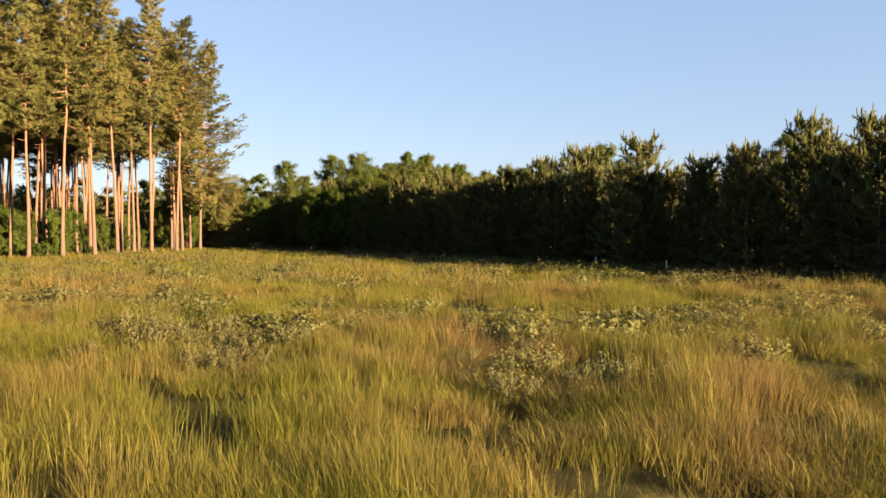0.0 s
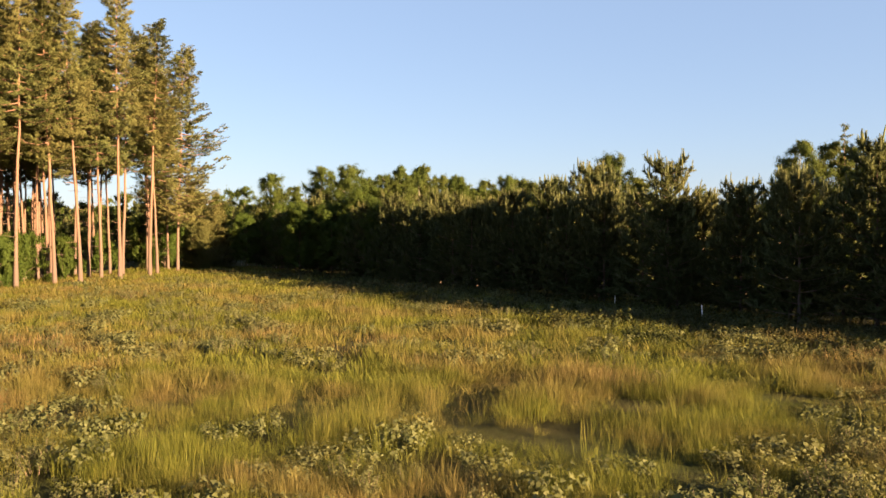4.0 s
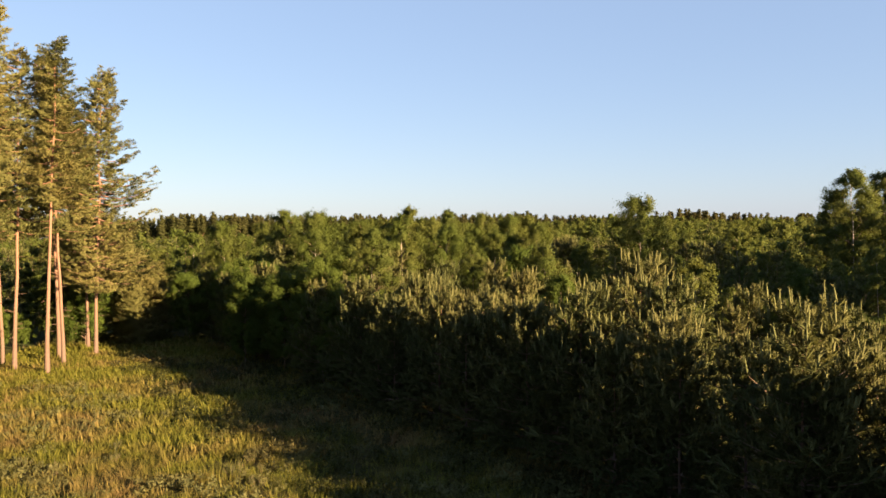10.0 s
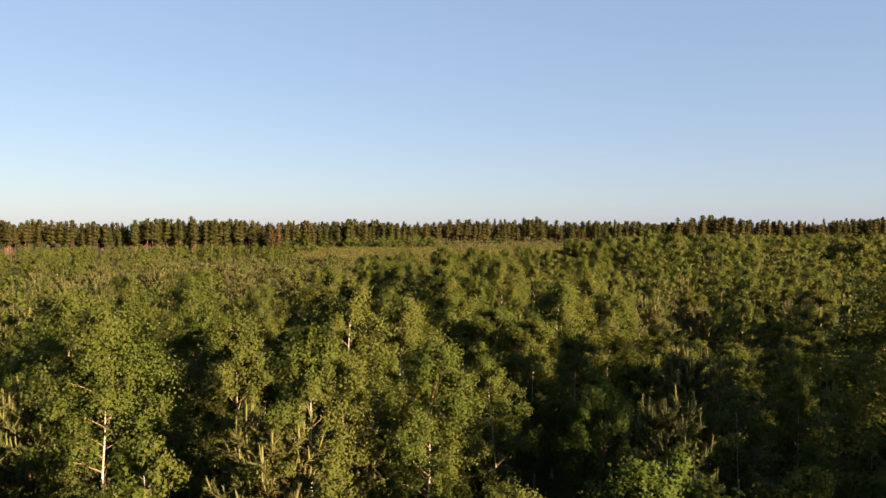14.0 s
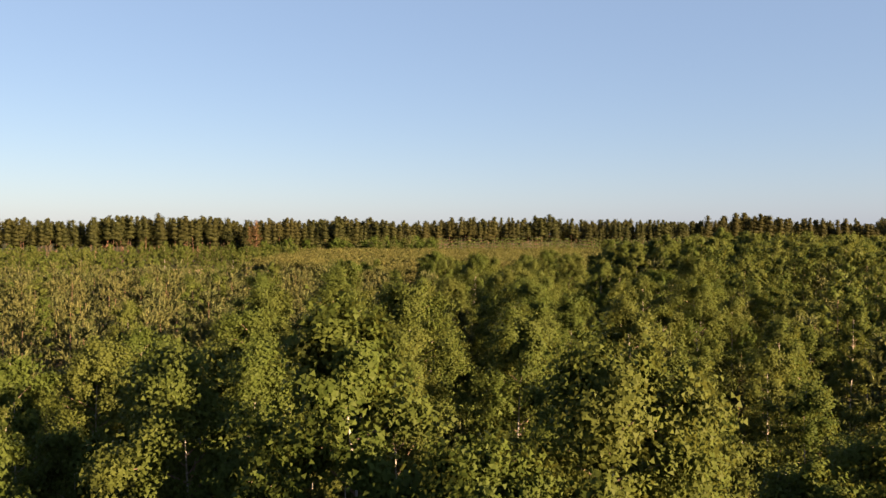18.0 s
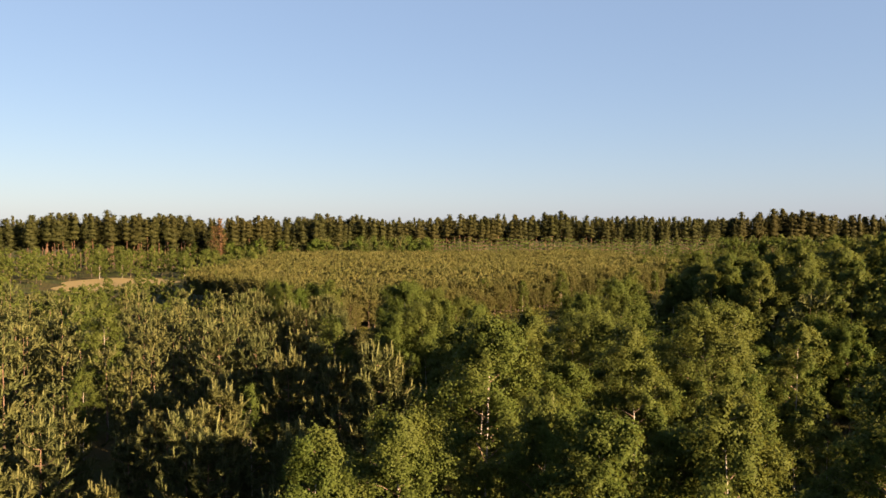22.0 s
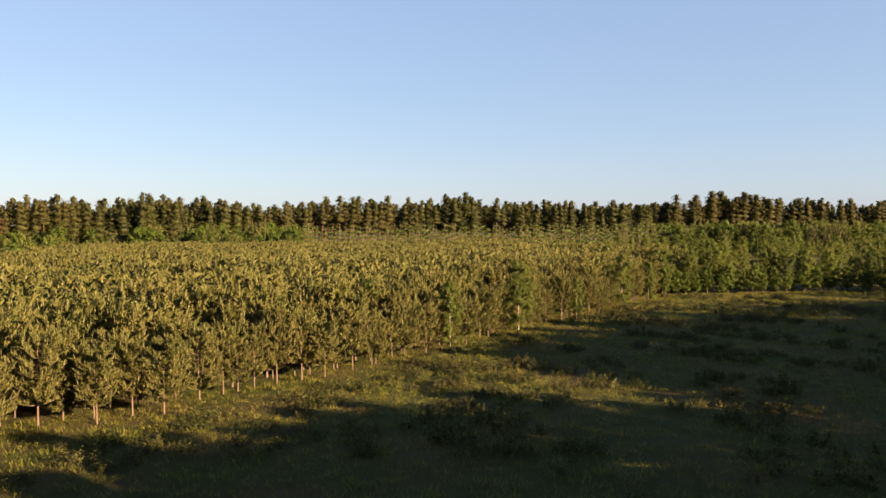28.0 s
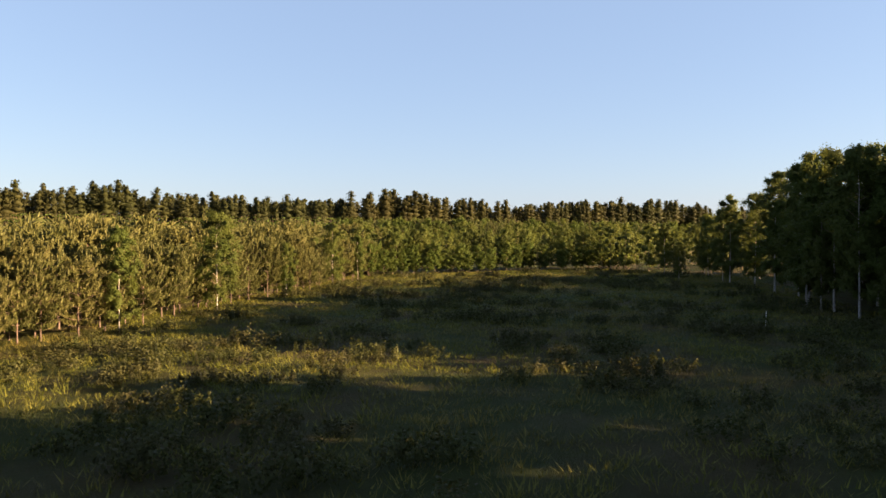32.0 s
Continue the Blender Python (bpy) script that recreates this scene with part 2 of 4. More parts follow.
def mesh_of(name, pieces, smooth=False):
    """A mesh of (verts, tris, material) or (verts, tris, material, normals) pieces."""
    v, f = join(*[(p[0], p[1]) for p in pieces])
    me = bpy.data.meshes.new(name)
    me.vertices.add(len(v))
    me.vertices.foreach_set("co", v.astype(np.float32).ravel())
    me.loops.add(3 * len(f))
    me.loops.foreach_set("vertex_index", f.astype(np.int32).ravel())
    me.polygons.add(len(f))
    me.polygons.foreach_set("loop_start", np.arange(0, 3 * len(f), 3, dtype=np.int32))
    slots = []
    for p in pieces:
        if p[2] not in slots:
            slots.append(p[2])
            me.materials.append(p[2])
    me.polygons.foreach_set("material_index", np.concatenate([np.full(len(p[1]), slots.index(p[2]), np.int32) for p in pieces]))
    shaped = any(len(p) == 4 for p in pieces)
    me.polygons.foreach_set("use_smooth", np.full(len(f), smooth or shaped))
    me.update(calc_edges=True)
    if shaped:
        n = np.concatenate([p[3] if len(p) == 4 else vertex_normals(p[0], p[1]) for p in pieces])
        me.attributes.new("custom_normal", "FLOAT_VECTOR", "POINT").data.foreach_set("vector", n.astype(np.float32).ravel())
    return me


def unit(v):
    return v / np.maximum(np.linalg.norm(v, axis=-1, keepdims=True), 1e-9)


def tube(pts, radii, sides=6):
    """A tapered tube along pts, closed at its tip."""
    pts, radii = np.asarray(pts, float), np.asarray(radii, float)
    ahead = unit(np.gradient(pts, axis=0))
    ref = np.where(np.abs(ahead[:, 2:3]) > 0.9, [[1.0, 0, 0]], [[0, 0, 1.0]])
    a = unit(np.cross(ahead, ref))
    b = np.cross(ahead, a)
    ang = np.arange(sides) * 2 * np.pi / sides
    ring = np.cos(ang)[None, :, None] * a[:, None] + np.sin(ang)[None, :, None] * b[:, None]
    v = (pts[:, None] + ring * radii[:, None, None]).reshape(-1, 3)
    i, j = np.meshgrid(np.arange(len(pts) - 1), np.arange(sides), indexing="ij")
    q0, q1 = i * sides + j, i * sides + (j + 1) % sides
    f = np.concatenate([np.stack([q0, q1, q1 + sides], -1).reshape(-1, 3), np.stack([q0, q1 + sides, q0 + sides], -1).reshape(-1, 3)])
    return v, f


def blades(base, way, length, width, face=None):
    """Thin triangles from base points along their ways, turned at random or towards face."""
    n = len(base)
    turn = rng.normal(size=(n, 3)) if face is None else unit(face) + rng.normal(0, 0.4, (n, 3))
    side = unit(np.cross(way, turn)) * np.reshape(width, (-1, 1)) * 0.5
    v = np.stack([base - side, base + side, base + way * np.reshape(length, (-1, 1))], 1).reshape(-1, 3)
    return v, np.arange(3 * n).reshape(-1, 3)


def flakes(centre, size, face=None):
    """One-triangle leaves for trees that stay far off."""
    n = len(centre)
    if face is None:
        face = rng.normal(size=(n, 3))
    u = unit(np.cross(face + rng.normal(0, 0.35, (n, 3)), rng.normal(size=(n, 3))))
    w = unit(np.cross(face, u))
    s = (size * rng.uniform(0.7, 1.3, n))[:, None]
    v = np.stack([centre - u * s * 0.5, centre + u * s * 0.5, centre + w * s * 0.8], 1).reshape(-1, 3)
    return v, np.arange(3 * n).reshape(-1, 3)


OCT_V = np.array([(1, 0, 0), (-1, 0, 0), (0, 1, 0), (0, -1, 0), (0, 0, 1), (0, 0, -1)], float)
OCT_F = np.array([(0, 2, 4), (2, 1, 4), (1, 3, 4), (3, 0, 4), (2, 0, 5), (1, 2, 5), (3, 1, 5), (0, 3, 5)])


def soft(piece, way, own=0.4):
    """Foliage turned outwards, with normals between each leaf's own and the form of its crown. own: the leaf's share."""
    v, f = piece
    fn = unit(np.cross(v[f[:, 1]] - v[f[:, 0]], v[f[:, 2]] - v[f[:, 0]]))
    away = (fn * way[f[:, 0]]).sum(1) < 0
    f = f.copy()
    f[away] = f[away][:, [0, 2, 1]]
    fn[away] *= -1
    nrm = way.copy()
    for k in range(3):
        nrm[f[:, k]] = way[f[:, k]] + own * fn
    return v, f, unit(nrm)


def cores(centres, radii):
    """The dense inner foliage of clumps: ragged lumps that the outer leaves cover."""
    v0, f0 = OCT_V, OCT_F
    n = len(centres)
    v = v0[None] * rng.uniform(0.72, 1.12, (n, len(v0), 1)) * np.reshape(radii, (n, 1, -1)) + np.asarray(centres)[:, None]
    f = (f0[None] + (np.arange(n) * len(v0))[:, None, None]).reshape(-1, 3)
    return v.reshape(-1, 3), f, np.tile(v0, (n, 1))


def stem(height, radius, lean=0.03, knots=9, sides=7):
    t = np.linspace(0, 1, knots)
    drift = np.cumsum(rng.normal(0, lean, (knots, 2)), axis=0) * t[:, None] * height * 0.12
    pts = np.column_stack([drift, t * height - 0.15])
    return pts, radius * (1 - 0.93 * t) * (1 + 0.35 * np.exp(-t * 14)), sides


def on(pts, z):
    return np.array([np.interp(z, pts[:, 2], pts[:, 0]), np.interp(z, pts[:, 2], pts[:, 1]), z])


def leafage(piece, material):
    """A foliage piece in the order that mesh_of takes."""
    return piece[0], piece[1], material, piece[2]


def fingers(base, way, length, radius, sides, rings=2):
    """Upright needle-clad shoots, thickest near the foot."""
    n = len(base)
    a = unit(np.cross(way, rng.normal(size=(n, 3))))
    b = np.cross(way, a)
    ang = np.arange(sides) * 6.2832 / sides
    ring = np.cos(ang)[None, :, None] * a[:, None] + np.sin(ang)[None, :, None] * b[:, None]
    length, radius = np.reshape(length, (n, 1, 1)), np.reshape(radius, (-1, 1, 1)) * rng.uniform(0.75, 1.2, (n, 1, 1))
    v, nr = [base[:, None]], [-way[:, None]]
    for at, wide in ((0.22, 1.0), (0.8, 0.72))[:rings] if rings == 2 else ((0.4, 1.0),):
        v.append(base[:, None] + way[:, None] * length * at + ring * radius * wide * rng.uniform(0.8, 1.2, (n, sides, 1)))
        nr.append(ring + way[:, None] * 0.3)
    v.append(base[:, None] + way[:, None] * length)
    nr.append(way[:, None])
    v, nr = np.concatenate(v, 1), np.concatenate(nr, 1)
    m, f = v.shape[1], []
    for j in range(sides):
        k = (j + 1) % sides
        f += [(0, 1 + k, 1 + j), (m - 1, m - 1 - sides + j, m - 1 - sides + k)]
        if rings == 2:
            f += [(1 + j, 1 + k, 1 + sides + k), (1 + j, 1 + sides + k, 1 + sides + j)]
    f = (np.array(f)[None] + (np.arange(n) * m)[:, None, None]).reshape(-1, 3)
    return v.reshape(-1, 3), f, unit(nr.reshape(-1, 3))


def sprays(foot, tip, per, size, width, axis, hang=0.0):
    """Leafy twigs: leaves scattered along each line from foot to tip, thickest towards the tip. axis: the middle of the crown."""
    n = len(foot)
    t = rng.uniform(0.0, 1.1, (n, per, 1)) ** 0.8
    off = rng.normal(0, 1, (n, per, 3)) * np.reshape(width, (n, 1, 1)) * (0.45 + 0.55 * t)
    c = foot[:, None] + (tip - foot)[:, None] * t + off
    c[..., 2] -= hang * t[..., 0] ** 2 * rng.uniform(0.3, 1.0, (n, per))
    out = c - axis
    out[..., 2] = 0
    way = unit(unit(out) * 0.55 + unit(off) * 0.55 + [0, 0, 0.35])
    c, way = c.reshape(-1, 3), way.reshape(-1, 3)
    keep = c[:, 2] > 0.15
    c, way = c[keep], way[keep]
    cover = flakes(c, size, way + rng.normal(0, 0.55, way.shape))
    return soft(cover, np.repeat(way, 3, axis=0), 0.75)


def woody(tubes, bark, thin_bark):
    """The trunk, and its limbs where they are built."""
    some = {"trunk": [(*tubes[0], bark)]}
    if len(tubes) > 1:
        some["branchwork"] = [(*join(*tubes[1:]), thin_bark)]
    return some


def broadleaf(height, spread, level, leafy, low, bark, leaf, leaf_size, top, hang, rise_by):
    """A broadleaf tree: stem, rising limbs and leafy twigs with gaps between them. level 0 near, 1 middle, 2 and 3 far. top: how blunt the crown is."""
    pts, rad, _ = stem(height, 0.0095 * height, 0.05)
    trunk, limbs, foot, tip, width, hubs, radii = tube(pts, rad * 0.7, (7, 5, 3, 3)[level]), [], [], [], [], [], []
    n_limb, n_twig, turn = (42, 32, 16, 9)[level], (7, 6, 5, 4)[level], rng.uniform(0, 6.28)
    for i in range(n_limb):
        g = (i + rng.uniform(0, 0.8)) / n_limb
        f = low + (0.96 - low) * g
        turn += 2.4 + rng.normal(0, 0.35)
        form = max(0.12, math.sin(math.pi * (0.2 + 0.76 * g))) ** top
        reach = spread * form * rng.uniform(0.5, 1.0)
        out = np.array([math.cos(turn), math.sin(turn), 0])
        s = np.linspace(0, 1, 4)
        limb = on(pts, f * height) + out * (reach * s)[:, None] + np.array([0, 0, 1]) * (reach * rise_by * rng.uniform(0.6, 1.3) * (s - 0.4 * s**2.2))[:, None]
        if level < 2:
            limbs.append(tube(limb, np.interp(s, [0, 1], [0.012 * reach + 0.008, 0.004]), 3))
        for q in np.concatenate([[0.95], rng.uniform(0.25, 1.0, n_twig - 1)]):
            p = np.array([np.interp(q, s, limb[:, c]) for c in range(3)])
            d = unit(out * 0.55 + rng.normal(0, 0.55, 3) + [0, 0, 0.3])
            foot.append(p)
            tip.append(p + d * spread * rng.uniform(0.18, 0.38) * (0.55 + 0.45 * form))
            width.append(spread * 0.058 * rng.uniform(0.7, 1.5) * (1, 1.1, 1.5, 2.1)[level])
        if level > 1:
            r = spread * (0.1 + 0.1 * form) * (1.0, 1.35)[level - 2]
            hubs.append(limb[2])
            radii.append((r, r, r))
    for k in range((7, 6, 4, 3)[level]):
        p = on(pts, height * rng.uniform(0.86, 0.96))
        foot.append(p)
        tip.append(p + np.array([rng.normal(0, 0.08) * spread, rng.normal(0, 0.08) * spread, height * rng.uniform(0.02, 0.07)]))
        width.append(spread * 0.04)
    foot, tip = np.array(foot), np.array(tip)
    per = max(3, int(leafy * (170, 92, 27, 12)[level]))
    axis = np.array([np.median(foot[:, 0]), np.median(foot[:, 1]), 0])
    crown = sprays(foot, tip, per, leaf_size * (0.085, 0.13, 0.24, 0.45)[level] * (height / 10) ** 0.5, np.array(width), axis, hang * spread)
    if hubs:
        inner = cores(np.array(hubs), np.array(radii))
        crown = join(crown, inner)
    return woody([trunk, *limbs], bark if level < 2 else M_BROWN_BARK, M_BROWN_BARK) | {"crown": [leafage(crown, leaf)]}


def birch(height, spread, level, leafy=1.0, low=0.2):
    """Birch: pale stem, rising limbs with hanging twig ends, an oval crown."""
    return broadleaf(height, spread, level, leafy, low, M_BIRCH_BARK, M_BIRCH, 1.0, 0.7, 0.16, 0.9)


def oak(height, spread, level):
    """Young oak or alder: a broad crown of larger, brighter leaves."""
    return broadleaf(height, spread * 1.1, level, 1.1, 0.12, M_BROWN_BARK, M_OAK, 1.2, 0.5, 0.0, 0.7)


def young_pine(height, spread, level, low=0.05, dome=0.75, long=1.0, needle=M_YOUNG, shoot=M_SHOOT):
    """Young pine: whorls of upswept, needle-clad branches ending in upright, pale shoots like fingers. dome 0: a rounded crown."""
    pts, rad, _ = stem(height, 0.011 * height, 0.03)
    wood, brush, cand, hubs, radii = [tube(pts, rad, (6, 5, 3, 3)[level])], [], [], [], []
    whorls, arms = (12, 10, 7, 5)[level], (6, 5, 4, 3)[level]

    def wide(f):
        g = (f - low) / (1 - low)
        return spread * ((1 - f) ** dome * 1.15 + 0.1) * min(1, 0.7 + f * 3) if dome else spread * (0.22 + 0.8 * math.sin(math.pi * min(0.96, 0.2 + 0.76 * g)) ** 0.8)

    for w in range(whorls):
        f = low + (0.95 - low) * (w + 0.3) / whorls
        reach, start = wide(f), on(pts, f * height)
        for a in range(arms):
            ang = (a + 0.5 * (w % 2)) * 6.283 / arms + rng.normal(0, 0.3)
            r, s = reach * rng.uniform(0.65, 1.15), np.linspace(0, 1, 4)
            out = np.array([math.cos(ang), math.sin(ang), 0])
            limb = start + out * (r * s)[:, None] + np.array([0, 0, 1]) * (r * (0.2 + 0.6 * f) * s**1.7)[:, None]
            if level < 2:
                wood.append(tube(limb, np.interp(s, [0, 1], [0.014 + 0.008 * r, 0.006]), 3))
            at = np.concatenate([[0.4, 0.75], rng.uniform(0.15, 1.0, (12, 8, 2, 1)[level])]) if level < 2 else np.concatenate([[0.45], rng.uniform(0.3, 1.0, (0, 0, 4, 2)[level])])
            for k, q in enumerate(at):
                p = np.array([np.interp(q, s, limb[:, c]) for c in range(3)])
                aside = rng.normal(0, 0.5, 3) if k > 1 else rng.normal(0, 0.1, 3)
                d = unit(out * (0.75 - 0.45 * f if dome else 0.32) + aside * (1.0 if dome else 0.6) + [0, 0, 0.35 + 0.6 * f if dome else 0.85])
                brush.append(np.concatenate([p, d, [rng.uniform(0.36, 0.66) * (0.5 + 0.34 * r) * (1, 1.1, 1.5, 2.0)[level]]]))
            for q in np.concatenate([[1.0], rng.uniform(0.35, 0.95, (4, 3, 2, 2)[level] - 1)]):
                p = np.array([np.interp(q, s, limb[:, c]) for c in range(3)])
                d = unit(np.array([0, 0, 1.0]) * (0.7 + 1.0 * f) + out * (0.5 * (1 - f) + 0.05) + rng.normal(0, 0.14, 3))
                if f > (0.35 if dome else 0.25) + rng.uniform(-0.15, 0.15):
                    cand.append(np.concatenate([p, d, [rng.uniform(0.38, 0.85) * (0.5 + 0.55 * f) * long * (1, 1, 1.15, 1.3)[level]]]))
            if level > 1:
                hubs.append(limb[1] * 0.6 + limb[2] * 0.4)
                radii.append(np.array([0.3, 0.3, 0.3]) * (0.22 + 0.25 * r) * (1.0, 1.3)[level - 2])
    for e in range((7, 6, 4, 3)[level]):
        d = unit(np.array([rng.normal(0, 0.16), rng.normal(0, 0.16), 1.0]) if e else np.array([0, 0, 1.0]))
        cand.append(np.concatenate([on(pts, height * rng.uniform(0.84, 0.93)), d, [rng.uniform(0.6, 1.1) * long]]))
    cand, brush = np.array(cand), np.array(brush)
    sides = (4, 3, 3, 3)[level]
    tips = [fingers(cand[:, :3], cand[:, 3:6], cand[:, 6], (0.038, 0.046, 0.065, 0.09)[level], sides, 2 if level < 2 else 1)]
    green = [fingers(brush[:, :3], brush[:, 3:6], brush[:, 6], (0.035, 0.045, 0.09, 0.14)[level], sides, 2 if level < 2 else 1)]
    for rows_of, to, m, long_needle in ((cand, tips, (24, 12, 3, 0)[level], 0.11), (brush, green, (36, 22, 6, 3)[level], 0.2)):
        if not m:
            continue
        b, d, ln = rows_of[:, :3], rows_of[:, 3:6], rows_of[:, 6]
        u = rng.uniform(-0.1, 0.97, (len(b), m, 1))
        foot = (b[:, None] + d[:, None] * u * ln[:, None, None]).reshape(-1, 3)
        dd = np.repeat(d, m, axis=0)
        aside = unit(np.cross(dd, rng.normal(size=dd.shape)))
        reach = rng.uniform(0.7, 1.2, len(foot)) * long_needle * (1, 1.2, 2.2, 3.5)[level]
        to.append(soft(blades(foot, unit(dd + aside * 0.9), reach, (0.036, 0.06, 0.14, 0.28)[level]), np.repeat(unit(aside * 0.8 + dd * 0.4), 3, axis=0), 0.6))
    if hubs:
        green.append(cores(np.array(hubs), np.array(radii)))
    return woody(wood, M_PINE_BARK, M_BROWN_BARK) | {"crown": [leafage(join(*green), needle)], "new_growth": [leafage(join(*tips), shoot)]}


def tall_pine(height, crown_from, level, spread=2.6, fill=1.0, needle=None):
    """Grown pine: a bare orange stem with dead stubs and an open crown of level, layered needle sprays."""
    pts, rad, _ = stem(height, 0.0064 * height, 0.06, 11)
    wood, base, way, length, width = [tube(pts, rad * 1.0, (8, 5, 3, 3)[level])], [], [], [], []
    for i in range((10, 5, 0, 0)[level]):
        z, a = height * rng.uniform(0.1, crown_from + 0.1), rng.uniform(0, 6.28)
        o = np.array([math.cos(a), math.sin(a), rng.uniform(-0.2, 0.35)]) * rng.uniform(0.3, 0.9)
        wood.append(tube([on(pts, z), on(pts, z) + o * 0.5, on(pts, z) + o], [0.025, 0.018, 0.008], 3))
    n_limb = int((54, 34, 0, 0)[level] * fill)
    for i in range(n_limb):
        g = (i + rng.uniform(0, 0.7)) / n_limb
        f = crown_from + (0.985 - crown_from) * g
        reach = spread * (0.14 + 0.95 * (1 - g) ** 0.8) * min(1, 0.6 + 3 * g) * rng.uniform(0.3, 1.35)
        a = i * 2.4 + rng.normal(0, 0.35)
        out, s = np.array([math.cos(a), math.sin(a), 0]), np.linspace(0, 1, 4)
        across = np.array([-out[1], out[0], 0])
        limb = on(pts, f * height) + out * (reach * s)[:, None] + np.array([0, 0, 1]) * (reach * (0.02 + 0.4 * g) * s**1.5 - 0.12 * reach * np.sin(s * 3))[:, None]
        wood.append(tube(limb, np.interp(s, [0, 1], [0.02 + 0.012 * reach, 0.008]), 3))
        if level < 2:
            for q in range(int((20, 12)[level] * (0.5 + 0.25 * reach))):
                at = 1.0 - 0.8 * rng.uniform() ** 1.1
                hub = np.array([np.interp(at, s, limb[:, c]) for c in range(3)]) + across * rng.normal(0, 0.26) * (0.5 + 0.4 * reach) + [0, 0, rng.normal(0, 0.16)]
                run = unit(out * 0.8 + across * rng.normal(0, 0.5) + [0, 0, 0.25]) * rng.uniform(0.2, 0.5)
                m = (40, 14)[level]
                w = unit(rng.normal(0, 1, (m, 3)) * [1, 1, 0.8] + out * 0.4 + [0, 0, 0.45])
                base.append(hub + run * rng.uniform(-0.3, 1, (m, 1)) + w * 0.02)
                way.append(w)
                length.append(rng.uniform(0.13, 0.24, m) * (1, 1.7)[level])
                width.append(np.full(m, (0.04, 0.095)[level]))
    if level < 2:
        base, way = np.concatenate(base), np.concatenate(way)
        form = unit(unit(base * [1, 1, 0]) * 0.6 + way * 0.7 + [0, 0, 0.35])
        needles = soft(blades(base, way, np.concatenate(length), np.concatenate(width), form), np.repeat(form, 3, axis=0), 0.55)
    else:
        m, tiers = (430, 150)[level - 2], 7
        g = (rng.integers(0, tiers, m) + rng.normal(0.5, 0.24, m)).clip(0.05, tiers + 0.1) / tiers
        a = rng.uniform(0, 6.283, m)
        lobe = 0.62 + 0.38 * np.sin(2 * a + 14 * g + rng.uniform(0, 6))
        r = spread * 1.05 * (0.1 + 0.9 * np.maximum(0, 1 - g) ** 0.6) * np.minimum(1, 0.5 + 3 * g) * lobe * np.sqrt(rng.uniform(0.1, 1, m))
        mid = np.stack([on(pts, z) for z in height * (crown_from + (0.99 - crown_from) * np.minimum(1, g))])
        c = mid + np.column_stack([np.cos(a) * r, np.sin(a) * r, 0.1 * r])
        form = unit(np.column_stack([np.cos(a), np.sin(a), np.full(m, 0.45)]) + rng.normal(0, 0.35, (m, 3)))
        needles = soft(flakes(c, (0.55, 1.1)[level - 2], form), np.repeat(form, 3, axis=0), 0.6)
        at = np.linspace(0.12, 0.9, 5)
        hub = np.stack([on(pts, height * (crown_from + (0.97 - crown_from) * q)) for q in at])
        wide = spread * 0.6 * (0.2 + 0.8 * (1 - at) ** 0.55)
        needles = join(needles, cores(hub, np.column_stack([wide, wide, np.full(5, 0.12 * height * (1 - crown_from))])))
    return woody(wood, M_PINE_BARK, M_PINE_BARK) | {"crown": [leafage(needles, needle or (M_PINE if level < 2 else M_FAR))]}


def spruce(height, spread, level, needle=None):
    """Small spruce: a pointed cone of drooping, feathered branches."""
    pts, rad, _ = stem(height, 0.011 * height, 0.01)
    wood, base, way, length, width = [tube(pts, rad, 5)], [], [], [], []
    for w in range((16, 10, 7)[level]):
        f = 0.04 + 0.93 * (w + 0.5) / (16, 10, 7)[level]
        reach = spread * (1 - f) ** 0.85 + 0.1
        for a in range(7):
            ang = a * 0.9 + w * 0.5 + rng.normal(0, 0.2)
            out, s = np.array([math.cos(ang), math.sin(ang), 0]), np.linspace(0, 1, 4)
            r = reach * rng.uniform(0.75, 1.15)
            limb = on(pts, f * height) + out * (r * s)[:, None] + np.array([0, 0, 1]) * (r * (0.35 * f * s + 0.12 * s**3 - 0.2 * np.sin(s * 2.6)))[:, None]
            if level == 0:
                wood.append(tube(limb, [0.018, 0.013, 0.01, 0.005], 3))
            m = (13, 8, 5)[level]
            at = rng.uniform(0.15, 1.0, m)
            hub = np.stack([np.interp(at, s, limb[:, c]) for c in range(3)], 1)
            side = np.cross(out, [0, 0, 1.0]) * rng.choice([-1, 1], (m, 1))
            base.append(hub)
            way.append(unit(side * rng.uniform(0.2, 0.9, (m, 1)) + out * 0.7 + [0, 0, -0.12] + rng.normal(0, 0.15, (m, 3))))
            length.append(np.full(m, 0.34) * (0.5 + 0.5 * r) * (1, 1.4, 1.9)[level])
            width.append(np.full(m, (0.15, 0.22, 0.3)[level]))
    base, way = np.concatenate(base), np.concatenate(way)
    form = unit(unit(base * [1, 1, 0]) + way * 0.4 + [0, 0, 0.5])
    needles = soft(blades(base, way, np.concatenate(length), np.concatenate(width), form), np.repeat(form, 3, axis=0))
    return woody(wood, M_BROWN_BARK, M_BROWN_BARK) | {"crown": [leafage(needles, needle or M_SPRUCE)]}


